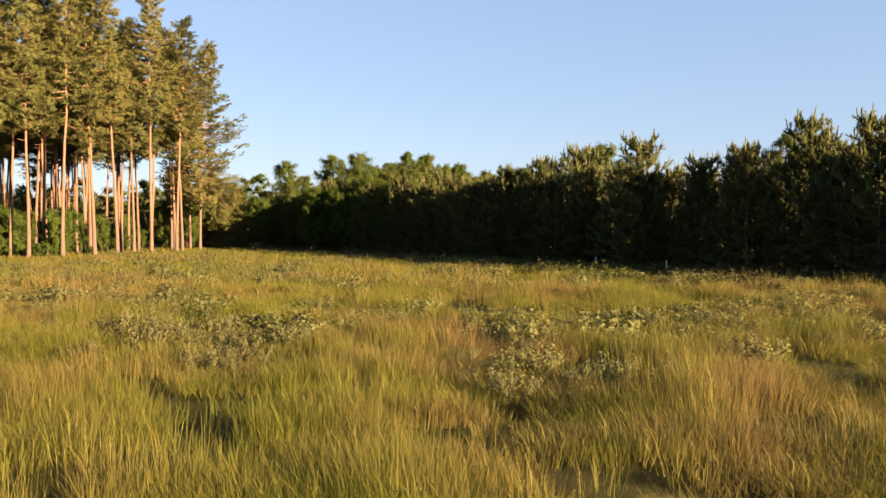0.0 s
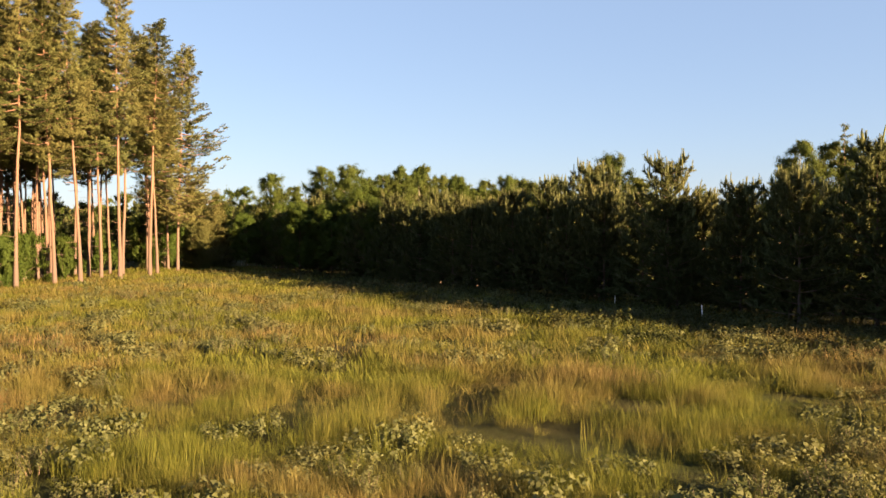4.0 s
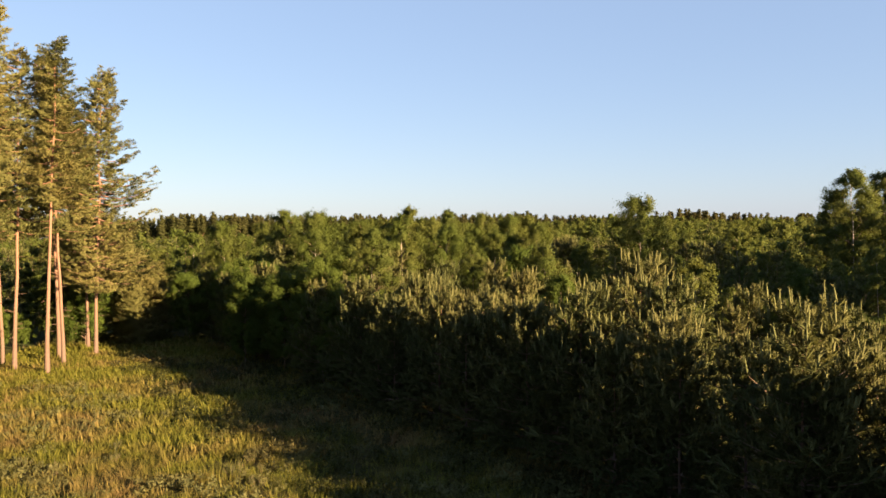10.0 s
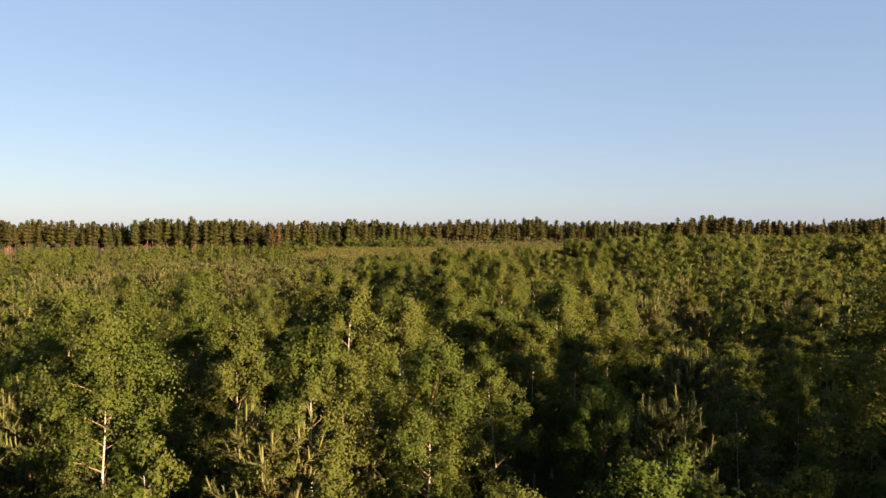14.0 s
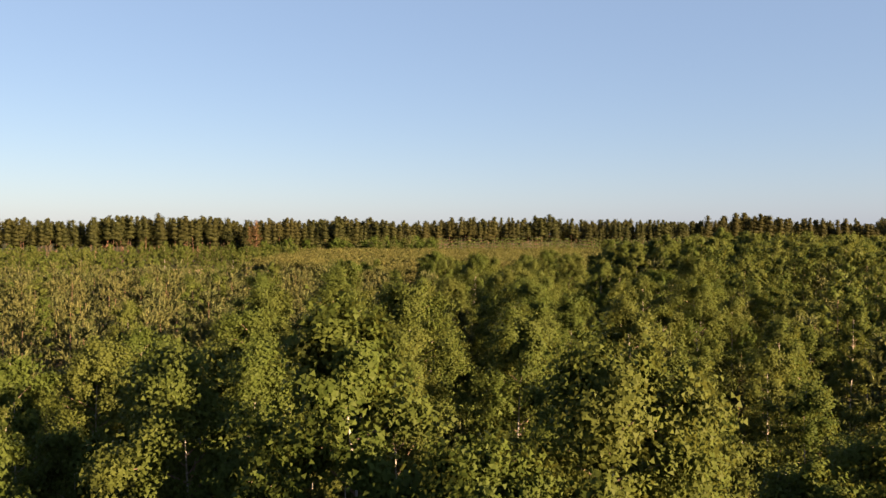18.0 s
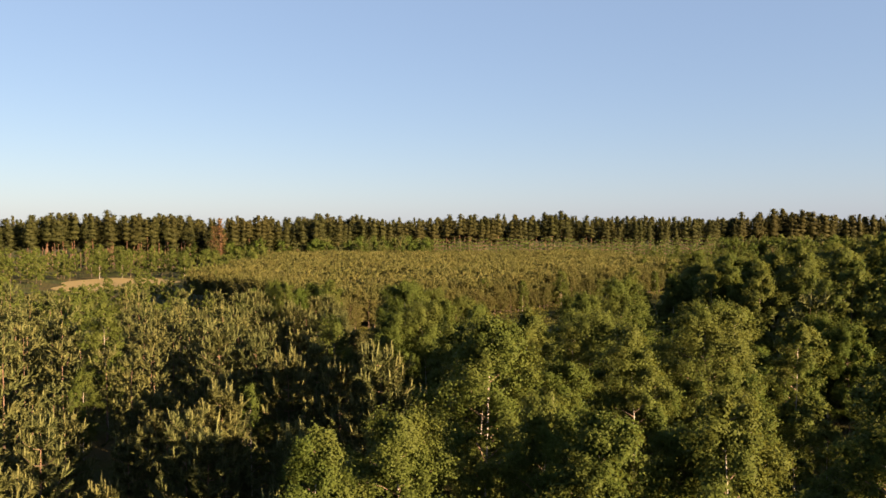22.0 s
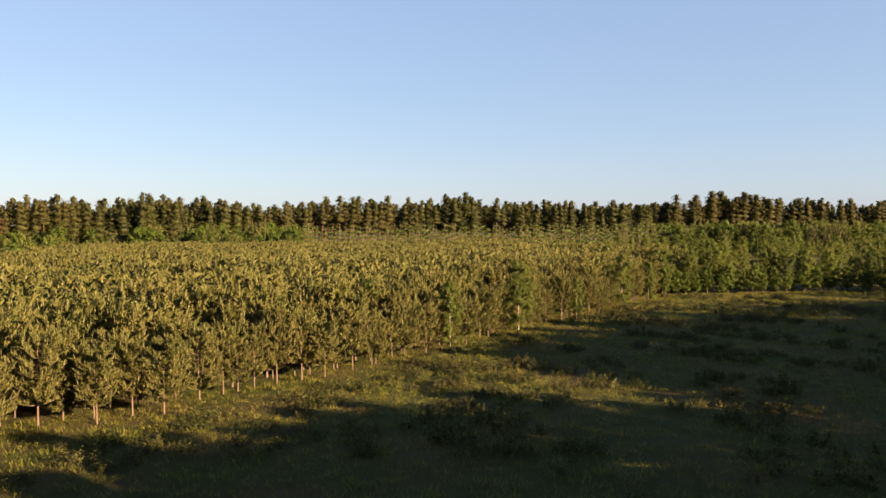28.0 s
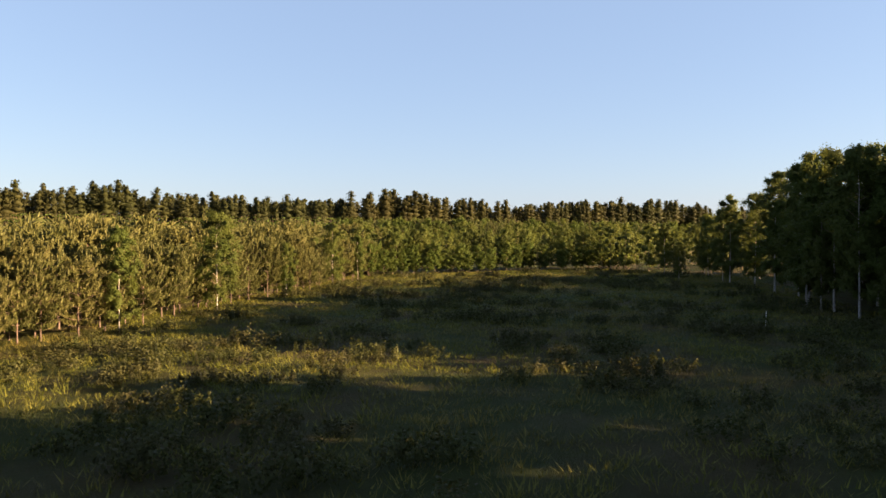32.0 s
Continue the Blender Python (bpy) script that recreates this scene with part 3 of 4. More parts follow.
def shrub(height, spread, level):
    """Low bog-myrtle bush: many thin stems with small pale leaves."""
    wood, centres, ways = [], [], []
    for i in range((16, 12)[level]):
        a, r = rng.uniform(0, 6.28), spread * math.sqrt(rng.uniform(0.02, 1))
        foot = np.array([math.cos(a), math.sin(a), 0]) * r * 0.5 + [0, 0, -0.05]
        tip = np.array([math.cos(a) * r, math.sin(a) * r, height * rng.uniform(0.65, 1.05) * (1 - 0.35 * r / spread)])
        wood.append(tube([foot, (foot + tip) / 2 + rng.normal(0, 0.03, 3), tip], [0.012, 0.009, 0.004], 3))
        k = (70, 26)[level]
        at = rng.uniform(0.25, 1.03, k)[:, None] ** 0.8
        off = rng.normal(0, 0.05 + 0.02 * level, (k, 3))
        centres.append(foot * (1 - at) + tip * at + off)
        ways.append(unit(off) * 0.6 + unit(tip * [1, 1, 0]) * 0.4 + [0, 0, 0.45])
    c, w = np.concatenate(centres), unit(np.concatenate(ways))
    cover = soft(flakes(c, (0.05, 0.09)[level], w + rng.normal(0, 0.5, w.shape)), np.repeat(w, 3, axis=0), 0.7)
    return {"stem": [(*join(*wood), M_BROWN_BARK)], "foliage": [leafage(cover, M_SHRUB)]} if level == 0 else {"foliage": [leafage(cover, M_HEATH)]}


# ---------------- things and stuff ----------------


def part(name, me, parent, label=""):
    ob = new(name, me)
    ob.parent = parent
    return tagged(ob, label, kind="stuff" if name in ("crown", "new_growth", "foliage", "branchwork") else "")


def plant(kind, shape, label, category, group):
    """One plant as an Empty at its foot with its parts; placed later."""
    ob = tagged(new(kind), label, category, group)
    for name, pieces in shape.items():
        part(name, mesh_of(f"{kind}_{name}", pieces, smooth=name in ("trunk", "branchwork", "stem")), ob)
    return ob


class Stock:
    """Plants of one kind: the first of each model is used itself, the rest are copies."""

    def __init__(self, kind, shapes, label, category, group):
        self.models = [[plant(kind, s, label, category, group), False] for s in shapes]
        self.next = 0

    def put(self, x, y, scale=1.0, tall=1.0, turn=None, z=0.0, model=None):
        slot = self.models[self.next % len(self.models) if model is None else model]
        self.next += 1
        turn = rng.uniform(0, 360) if turn is None else turn
        m = pose(x, y, z, 0, 0, turn) @ Matrix.Diagonal((scale, scale, scale * tall, 1))
        if slot[1]:
            return copy_thing(slot[0], m)
        slot[0].matrix_basis, slot[1] = m, True
        return slot[0]


def mass(name, batches, label, category, z=None):
    """Many plants that nobody could count, as one object. batches: (shape, rows of x, y, scale, tall)."""
    pieces = []
    for shape, rows in batches:
        rows = np.asarray(rows, float)
        if not len(rows):
            continue
        ang = rng.uniform(0, 6.283, len(rows))
        c, s = np.cos(ang), np.sin(ang)
        for v, f, mat, *more in [p for some in shape.values() for p in some]:
            x = (v[None, :, 0] * c[:, None] - v[None, :, 1] * s[:, None]) * rows[:, 2:3] + rows[:, 0:1]
            y = (v[None, :, 0] * s[:, None] + v[None, :, 1] * c[:, None]) * rows[:, 2:3] + rows[:, 1:2]
            h = v[None, :, 2] * (rows[:, 2] * rows[:, 3])[:, None]
            allv = np.stack([x, y, h], -1).reshape(-1, 3)
            allf = (f[None] + (np.arange(len(rows)) * len(v))[:, None, None]).reshape(-1, 3)
            if more:
                k = more[0]
                turned = np.stack([k[None, :, 0] * c[:, None] - k[None, :, 1] * s[:, None], k[None, :, 0] * s[:, None] + k[None, :, 1] * c[:, None],
                                   np.repeat(k[None, :, 2], len(rows), axis=0)], -1).reshape(-1, 3)
                pieces.append((allv, allf, mat, turned))
            else:
                pieces.append((allv, allf, mat))
    return tagged(new(name, mesh_of(name, pieces)), label, category, kind="stuff")

# ---------------- ground ----------------
EDGE = (0.836, 0.55)


def along_thicket(x, y):
    """How far a place lies inside the thicket, from its edge on the meadow."""
    return EDGE[0] * x + EDGE[1] * y - 33.0


def plantation_front(x):
    return np.interp(x, [-60, -45, -12, -9, 4, 18, 28, 42, 62, 70], [345, 325, 283, 281.5, 291.5, 306.5, 317.5, 332, 356, 362])


def grid_lines(lo, hi, step, far):
    inner = np.arange(lo, hi + step, step)
    grow = np.cumsum(step * 1.35 ** np.arange(1, 26))
    grow = grow[grow < far]
    return np.concatenate([lo - grow[::-1], inner, inner[-1] + grow])


gx, gy = grid_lines(-45, 110, 1.6, 4000), grid_lines(-12, 372, 1.6, 4000)
xx, yy = np.meshgrid(gx, gy, indexing="ij")
roll = 0.10 * np.sin(xx * 0.41 + 1.3 * np.sin(yy * 0.17)) * np.sin(yy * 0.33 + 0.7) + 0.05 * np.sin(xx * 1.1 + yy * 0.9)
roll *= (np.abs(xx - 30) < 120) & (np.abs(yy - 180) < 260)
gv = np.stack([xx, yy, roll - 0.08], -1).reshape(-1, 3)
ni, nj = np.meshgrid(np.arange(len(gx) - 1), np.arange(len(gy) - 1), indexing="ij")
g0 = (ni * len(gy) + nj).ravel()
gf = np.concatenate([np.stack([g0, g0 + len(gy), g0 + len(gy) + 1], -1), np.stack([g0, g0 + len(gy) + 1, g0 + 1], -1)])
tagged(new("ground", mesh_of("ground", [(gv, gf, M_GROUND)], True)), "rough meadow and forest ground with grass and litter", "ground", kind="structure")

field_edge = 34
fa = np.linspace(0, 2 * np.pi, field_edge, endpoint=False)
fr = 1 + 0.12 * np.sin(3 * fa + 0.5) + 0.07 * np.sin(7 * fa)
fv = np.concatenate([[[-90, 388, 0.12]], np.column_stack([-90 + 16 * fr * np.cos(fa) - 5 * fr * np.sin(fa), 388 + 28 * fr * np.sin(fa), np.full(field_edge, 0.1)])])
ff = np.array([[0, 1 + i, 1 + (i + 1) % field_edge] for i in range(field_edge)])
tagged(new("dry_field", mesh_of("dry_field", [(fv, ff, M_FIELD)])), "open field of dry yellow grass among trees", "field", kind="structure")

# ---------------- trees near the path ----------------
PINES = [
    (11.4, 44.2, 8.6), (10.0, 52.2, 8.3), (7.8, 54.7, 8.3), (10.1, 56.3, 9.5), (10.5, 59.3, 9.2), (17.8, 63.9, 8.3), (4.3, 64.1, 8.3),
    (-3.5, 78.7, 8.3), (5.7, 79.6, 6.6), (1.4, 81.1, 8.3), (10.7, 81.8, 8.1), (-3.2, 89.5, 8.5), (10.2, 91.8, 9.2), (-13.0, 92.6, 9.5),
    (22.8, 95.2, 8.3), (13.9, 100.0, 8.5), (9.5, 119.3, 9.0), (15.8, 122.3, 9.0), (8.6, 122.3, 9.0), (18.9, 126.0, 9.0), (23.9, 129.5, 8.5),
    (10.4, 153.6, 7.4), (16.2, 158.3, 9.4), (9.2, 159.4, 8.3), (17.8, 165.0, 9.0), (4.9, 170.6, 8.9), (-4.5, 202.4, 9.6), (2.6, 207.0, 9.6),
    (-3.3, 211.5, 8.8), (-10.8, 223.3, 8.8), (0.8, 227.5, 8.8), (-8.0, 257.0, 7.4), (-11.0, 252.5, 7.8), (-7.5, 262.0, 6.8), (-13.0, 259.0, 7.6),
    (-10.5, 263.5, 7.0), (-15.0, 255.0, 7.6), (-6.5, 250.5, 7.6), (-5.0, 245.0, 7.8), (-17.5, 261.5, 7.6),
]
BIRCHES_NEAR = [
    (-19.0, 95.0, 11.0), (-10.6, 93.0, 11.6), (-2.1, 90.0, 11.2), (1.6, 93.0, 10.4), (-6.5, 97.0, 11.0), (-14.5, 98.0, 11.0),
    (20.0, 93.1, 11.0), (-2.2, 99.2, 11.0), (-9.1, 99.8, 10.3), (-20.3, 100.4, 7.6), (5.2, 108.3, 9.2), (8.6, 109.3, 10.0), (-2.5, 109.7, 10.0),
    (12.1, 111.2, 10.3), (-4.9, 111.5, 10.3), (3.4, 111.5, 10.0), (-12.8, 111.9, 9.9), (2.2, 117.8, 10.0), (-11.5, 124.1, 10.0), (-22.1, 124.4, 10.3),
    (15.0, 125.5, 10.0), (-7.7, 127.6, 10.0), (3.2, 128.8, 11.5), (13.4, 129.4, 10.0), (8.6, 129.5, 10.0), (-18.4, 129.5, 10.3), (-1.1, 132.0, 10.0),
    (6.6, 141.4, 10.0), (-7.9, 141.7, 10.0), (-3.1, 143.8, 10.3), (0.3, 145.2, 10.3), (2.9, 147.0, 10.3), (12.5, 146.8, 10.3),
]
BIRCHES_FAR = [
    (9.2, 154.2, 10.3), (-4.9, 154.5, 10.3), (20.9, 164.4, 10.3), (-2.1, 165.2, 10.3), (-7.7, 165.3, 10.3), (9.8, 168.7, 10.5), (3.0, 174.5, 9.6),
    (-2.9, 177.3, 8.6), (26.5, 182.7, 10.3), (19.2, 189.2, 10.3), (7.3, 197.3, 11.4), (14.7, 202.7, 10.0), (7.5, 206.3, 9.9), (19.0, 206.6, 10.0),
    (9.9, 207.0, 10.0), (13.6, 213.7, 10.0), (8.0, 218.6, 9.5), (5.8, 221.6, 9.5), (18.9, 225.9, 10.0), (2.8, 229.2, 10.0), (7.1, 229.8, 9.5),
    (4.9, 232.0, 9.6), (1.2, 236.2, 9.5), (18.3, 243.0, 7.5), (20.6, 245.0, 7.0), (34.6, 246.9, 10.7), (33.9, 253.3, 11.8), (-14.0, 262.5, 8.2), (-16.5, 266.0, 7.6), (-9.6, 267.0, 8.0), (-12.1, 268.6, 8.0),
]
OAKS = [
    (-4.9, 70.0, 6.5), (9.1, 74.3, 6.5), (-9.9, 76.2, 6.5), (-13.2, 78.3, 6.5), (28.7, 79.4, 6.5), (-12.0, 84.2, 5.9), (7.7, 84.8, 8.1),
    (14.8, 240.0, 5.5), (22.3, 242.2, 5.5), (18.7, 248.6, 5.0), (-17.0, 88.5, 6.0), (-21.5, 91.5, 6.0), (16.5, 234.0, 6.0), (24.0, 236.0, 6.0),
    (-11.0, 273.0, 7.0), (-9.6, 269.5, 6.0), (-13.5, 267.5, 7.5), (-17.0, 271.0, 7.5), (-14.5, 274.5, 6.5), (-19.5, 267.0, 7.5),
]
SPRUCES = [(21.5, 233.0, 6.8), (29.5, 248.5, 6.5), (12.3, 246.8, 5.4), (27.5, 243.0, 6.5), (24.5, 229.0, 6.5), (33.0, 240.0, 7.0)]

pine_near = Stock("young_pine", [young_pine(8.5, 2.5, 0, 0.05, 0.62), young_pine(8.5, 2.8, 0, 0.03, 0.66), young_pine(8.5, 2.2, 0, 0.05, 0.6), young_pine(8.5, 2.6, 0, 0.05, 0.7)],
                  "young pine with upright pale shoots in a dense thicket", "pine tree", "young pines of the thicket")
pine_mid = Stock("young_pine", [young_pine(8.5, 2.2, 1), young_pine(8.5, 2.5, 1, 0.03), young_pine(8.5, 2.0, 1)],
                 "young pine with upright pale shoots in a dense thicket", "pine tree", "young pines of the thicket")
birch_near = Stock("birch", [birch(10, 2.2, 0, 1.0, 0.12), birch(10, 2.5, 0, 1.05, 0.16), birch(10, 1.9, 0, 0.95, 0.1), birch(10, 2.3, 0, 0.95, 0.2), birch(10, 2.1, 0, 1.0, 0.14)],
                   "slender birch with white stem and light green crown", "birch tree", "birches of the wood")
birch_mid = Stock("birch", [birch(10, 2.3, 1, 1.0, 0.12), birch(10, 2.5, 1, 1.0, 0.16), birch(10, 2.0, 1, 0.95, 0.1)],
                  "slender birch with white stem and light green crown", "birch tree", "birches of the wood")
oak_near = Stock("young_oak", [oak(6.5, 1.7, 0), oak(6.5, 1.5, 0), oak(6.5, 1.9, 0)], "young oak with bright green rounded crown", "oak tree", "young oaks")
spruce_near = Stock("young_spruce", [spruce(6.5, 1.35, 0), spruce(6.5, 1.2, 0)], "small pointed spruce at the edge of the wood", "spruce tree", "young spruces")

taken = []


def clumped(x, y, scale, seed):
    return noise.noise(Vector((x * scale, y * scale, seed)))


def path_x(y):
    return np.interp(y, [0, 60, 95, 200, 262], [0.5, 2.0, 3.7, 7.1, 11.5])


for x, y, h in PINES:
    pine_near.put(x, y, rng.uniform(0.97, 1.05) * h / 8.5 * (0.87 if y < 66 else 1.0), 1.0)
    taken.append((x, y))
for x, y, h in BIRCHES_NEAR + BIRCHES_FAR:
    birch_near.put(x, y, h / 10)
    taken.append((x, y))
for x, y, h in OAKS:
    oak_near.put(x, y, h / 6.5)
    taken.append((x, y))
for x, y, h in SPRUCES:
    spruce_near.put(x, y, h / 6.5)
    taken.append((x, y))

for k in range(68):
    # the close front rows of the thicket
    y = 26 + k * 1.0
    x = (33.0 + rng.uniform(0.4, 3.4) - EDGE[1] * y) / EDGE[0]
    if x > -24:
        if y > 69 and rng.uniform() < 0.75:
            oak_near.put(x, y, rng.uniform(0.8, 1.15), rng.uniform(0.9, 1.1))
            taken.append((x, y))
            continue
        pine_near.put(x, y, rng.uniform(0.72, 0.9) * (1.0 if y < 40 else 0.95 if x > 9 else 1.0), rng.uniform(0.95, 1.05))
        taken.append((x, y))

# ---------------- the wood between them ----------------
far_pine = [young_pine(8.5, 2.3, 2), young_pine(8.5, 2.5, 2, 0.03), young_pine(8.5, 2.1, 2)]
far_birch = [birch(10, 2.4, 2, 1.0, 0.1), birch(10, 2.6, 2, 1.0, 0.15), birch(10, 2.1, 2, 0.9, 0.12)]
far_oak = [oak(6.5, 1.9, 2), oak(6.5, 2.2, 2)]
rows = {"pine": [], "birch": [], "oak": []}


def in_wood(x, y):
    """Whether the wood between the two meadows covers a place."""
    if y < 96 and x < 46:
        return along_thicket(x, y) > 0 and x > -27
    if y < 36:
        return x > 34 + (36 - y) * 0.2
    if y > 236:
        if -4 < x < 17:
            return False
        if x >= 17:
            return y < 246 + 0.12 * (x - 17) + 3 * math.sin(x * 0.4)
        return y < 238 + min(30, (-4 - x) * 3.2)
    return True


def pine_share(x, y):
    if y < 96:
        return 0.92 if along_thicket(x, y) < 9 else (0.4 if x > 0 else 0.15)
    if x < 2 and y > 172:
        return 0.9
    if x < -18 and y > 130:
        return 0.75
    return 0.2


STEP = 3.75
for i in range(int(150 / STEP)):
    for j in range(int(264 / STEP)):
        x, y = -72 + (i + rng.uniform(0.05, 0.95)) * STEP, 2 + (j + rng.uniform(0.05, 0.95)) * STEP
        draw, size = rng.uniform(), rng.uniform(0.62, 1.03)
        if not in_wood(x, y) or (y > 100 and x < -30 and draw < 0.15):
            continue
        side = abs(x - path_x(y))
        if y < 96 and x > 8:
            size *= 0.85
        if y > 100 and clumped(x, y, 0.11, 5.0) < -0.22 and rng.uniform() < 0.6:
            continue
        if any((x - a) ** 2 + (y - b) ** 2 < 4.6 for a, b in taken if abs(y - b) < 2.2):
            continue
        kind = "pine" if rng.uniform() < pine_share(x, y) else ("oak" if rng.uniform() < (0.4 if y < 100 else 0.14) else "birch")
        # Taller on the sun's side, to block light from the second meadow.
        if y > 221 and x > 32:
            size = rng.uniform(1.08, 1.28)
        if y > 221 and 8 < x <= 30:
            kind, size = "oak", rng.uniform(0.5, 0.9) * (1.35 if x > 20 else 1)
            if y > 228 and abs(x - 11) < 5:
                continue
        if y > 225 and side < 7 and kind == "birch":
            continue
        if kind == "birch" and side < 5:
            size = min(size, 0.96)
        if kind == "birch" and y < 100:
            size = min(size, 0.88)
        inside = along_thicket(x, y) if y < 96 else 99
        if inside < 14:
            kind = ("oak" if rng.uniform() < 0.6 else "birch") if x < -3 else "pine" if kind == "birch" else kind
            size = min(size, 0.98 if y < 42 else 0.84 if x > 11 else 0.88) * rng.uniform(0.88, 1)
        edge = y < 96 and along_thicket(x, y) < 5
        if kind == "pine":
            # Out of view; added to cast the thicket's shade on the meadow.
            if y < 28:
                rows["pine"].append((x, y, size, 1.0))
            elif side < 8 or (edge and y < 75 and x < 18):
                pine_near.put(x, y, size, rng.uniform(0.95, 1.08))
            elif side < 22:
                pine_mid.put(x, y, size, rng.uniform(0.95, 1.08))
            else:
                rows["pine"].append((x, y, size, rng.uniform(0.92, 1.1)))
        elif kind == "oak" and side < 30:
            oak_near.put(x, y, size, rng.uniform(0.9, 1.15))
        elif kind == "birch" and side < 8:
            birch_near.put(x, y, size, rng.uniform(0.92, 1.1))
        elif kind == "birch" and side < 32:
            birch_mid.put(x, y, size, rng.uniform(0.92, 1.1))
        else:
            rows[kind].append((x, y, size * rng.uniform(0.9, 1.08), rng.uniform(0.92, 1.06)))


def dealt(shapes, some):
    return [(s, some[k :: len(shapes)]) for k, s in enumerate(shapes)]


mass("young_pine_wood", dealt(far_pine, rows["pine"]), "dense young pines with pale shoots filling the wood", "pine wood")
mass("birch_wood", dealt(far_birch, rows["birch"]) + dealt(far_oak, rows["oak"]), "mixed birch and oak wood with light green crowns", "birch wood")

# ---------------- grown pines beside the first meadow ----------------
stand = Stock("tall_pine", [tall_pine(22, 0.46, 0, 2.8, 1.25), tall_pine(22, 0.52, 0, 2.6, 1.2), tall_pine(22, 0.42, 0, 2.9, 1.25), tall_pine(22, 0.5, 0, 2.4, 1.2)],
              "tall pine with bare orange trunk and high crown", "pine tree", "tall pines beside the meadow")
leafy = Stock("tall_pine", [tall_pine(22, 0.24, 0, 4.5, 2.6), tall_pine(22, 0.3, 0, 4.0, 2.2)],
              "tall pine at the stand's edge, branched low on its trunk", "pine tree", "tall pines beside the meadow")
rear = Stock("tall_pine", [tall_pine(22, 0.46, 1, 3.0), tall_pine(22, 0.52, 1, 2.8)], "tall pine with bare orange trunk and high crown", "pine tree", "tall pines beside the meadow")
FRONT = [(-31.5, 58.3), (-30.0, 60.5), (-29.4, 64.8), (-28.0, 66.0), (-28.6, 71.0), (-26.6, 70.0), (-29.3, 77.0), (-26.2, 75.5), (-27.0, 79.5),
         (-32.5, 62.5), (-31.0, 67.5), (-30.8, 73.5), (-31.5, 79.5), (-28.8, 82.5), (-33.0, 56.5), (-30.2, 85.5), (-32.8, 70.5), (-34.5, 54.5)]
for x, y in FRONT:
    stand.put(x, y, rng.uniform(0.96, 1.06))
leafy.put(-26.6, 84.0, 1.04)
leafy.put(-28.8, 87.5, 0.95)
for i in range(15):
    for j in range(16):
        x, y = -33.0 - i * 2.9 + rng.uniform(-1.2, 1.2), 46 + j * 2.8 + rng.uniform(-1.2, 1.2)
        if y < 88 and rng.uniform() < 0.85 and x < -33 + max(0, (52 - y)) * -0.3:
            (stand if i < 5 else rear).put(x, y, rng.uniform(0.9, 1.08))
low_pine = Stock("low_pine", [tall_pine(9, 0.04, 0, 2.9, 3.2)], "small round pine branched down to the grass", "pine tree", "small pines at the stand's end")
low_pine.put(-27.8, 94.0, 0.98)
low_pine.put(-31.5, 92.0, 1.1)
low_pine.put(-25.6, 89.5, 0.62)
low_pine.put(-25.2, 93.0, 0.8)
bush = Stock("green_bush", [oak(3.2, 1.3, 1), oak(3.2, 1.1, 1), oak(3.2, 1.6, 1)], "bright green leafy bush under tall pines", "bush", "bushes under the pines")
for i in range(64):
    y = rng.uniform(54, 90)
    bush.put(-30.5 - rng.uniform(0, 1) ** 1.5 * 22 + (1.5 if y > 74 else 0), y, rng.uniform(0.55, 1.25), rng.uniform(0.8, 1.3))

# ---------------- large trees on the sunward side ----------------
big = Stock("large_birch", [birch(18, 4.6, 1, 2.4, 0.08), birch(18, 4.1, 1, 2.2, 0.1)],
            "large old broadleaf tree with dense dark crown", "broadleaf tree", "large trees by the wood")
for x, y, h in ((51.5, 115, 17), (57, 118, 17), (61, 113, 16), (67, 118, 18), (56, 109, 13), (62, 122, 18), (71, 114, 17), (53, 122, 15)):
    big.put(x, y, h / 18)
edge_pine = Stock("tall_pine", [tall_pine(22, 0.25, 1, 3.0)], "tall dark pine standing above the young wood", "pine tree", "tall pines by the wood")
edge_pine.put(58.5, 116.5, 0.9)
edge_pine.put(69.0, 120.0, 0.95)

# Unseen tall pines, added to throw shade on the young wood.
for i in range(8):
    for j in range(8):
        x, y = 48 + i * 4.2 + rng.uniform(-1.2, 1.2), 53 + j * 4.2 + rng.uniform(-1.2, 1.2)
        if x > 0.64 * y + 3:
            rear.put(x, y, rng.uniform(0.88, 1.0))

# ---------------- second meadow: plantation, edges ----------------
GOLD = (M_PLANT, M_PLANT_SHOOT)
plant_front = Stock("plantation_pine", [young_pine(6.8, 2.0, 1, 0.15, 0, 0.95, *GOLD), young_pine(6.8, 1.8, 1, 0.22, 0, 0.95, *GOLD), young_pine(6.8, 2.2, 1, 0.11, 0, 0.95, *GOLD)],
                    "plantation pine with bare lower trunk at the meadow's edge", "pine tree", "plantation pines")
plant_mid = [young_pine(6.8, 1.9, 2, 0.3, 0, 0.95, *GOLD), young_pine(6.8, 1.75, 2, 0.3, 0, 0.95, *GOLD), young_pine(6.8, 2.0, 2, 0.3, 0, 0.95, *GOLD)]
plant_far = [young_pine(6.8, 1.9, 3, 0.45, 0, 0.75, *GOLD), young_pine(6.8, 1.75, 3, 0.45, 0, 0.75, *GOLD)]
mid_rows, far_rows, green_rows = [], [], []
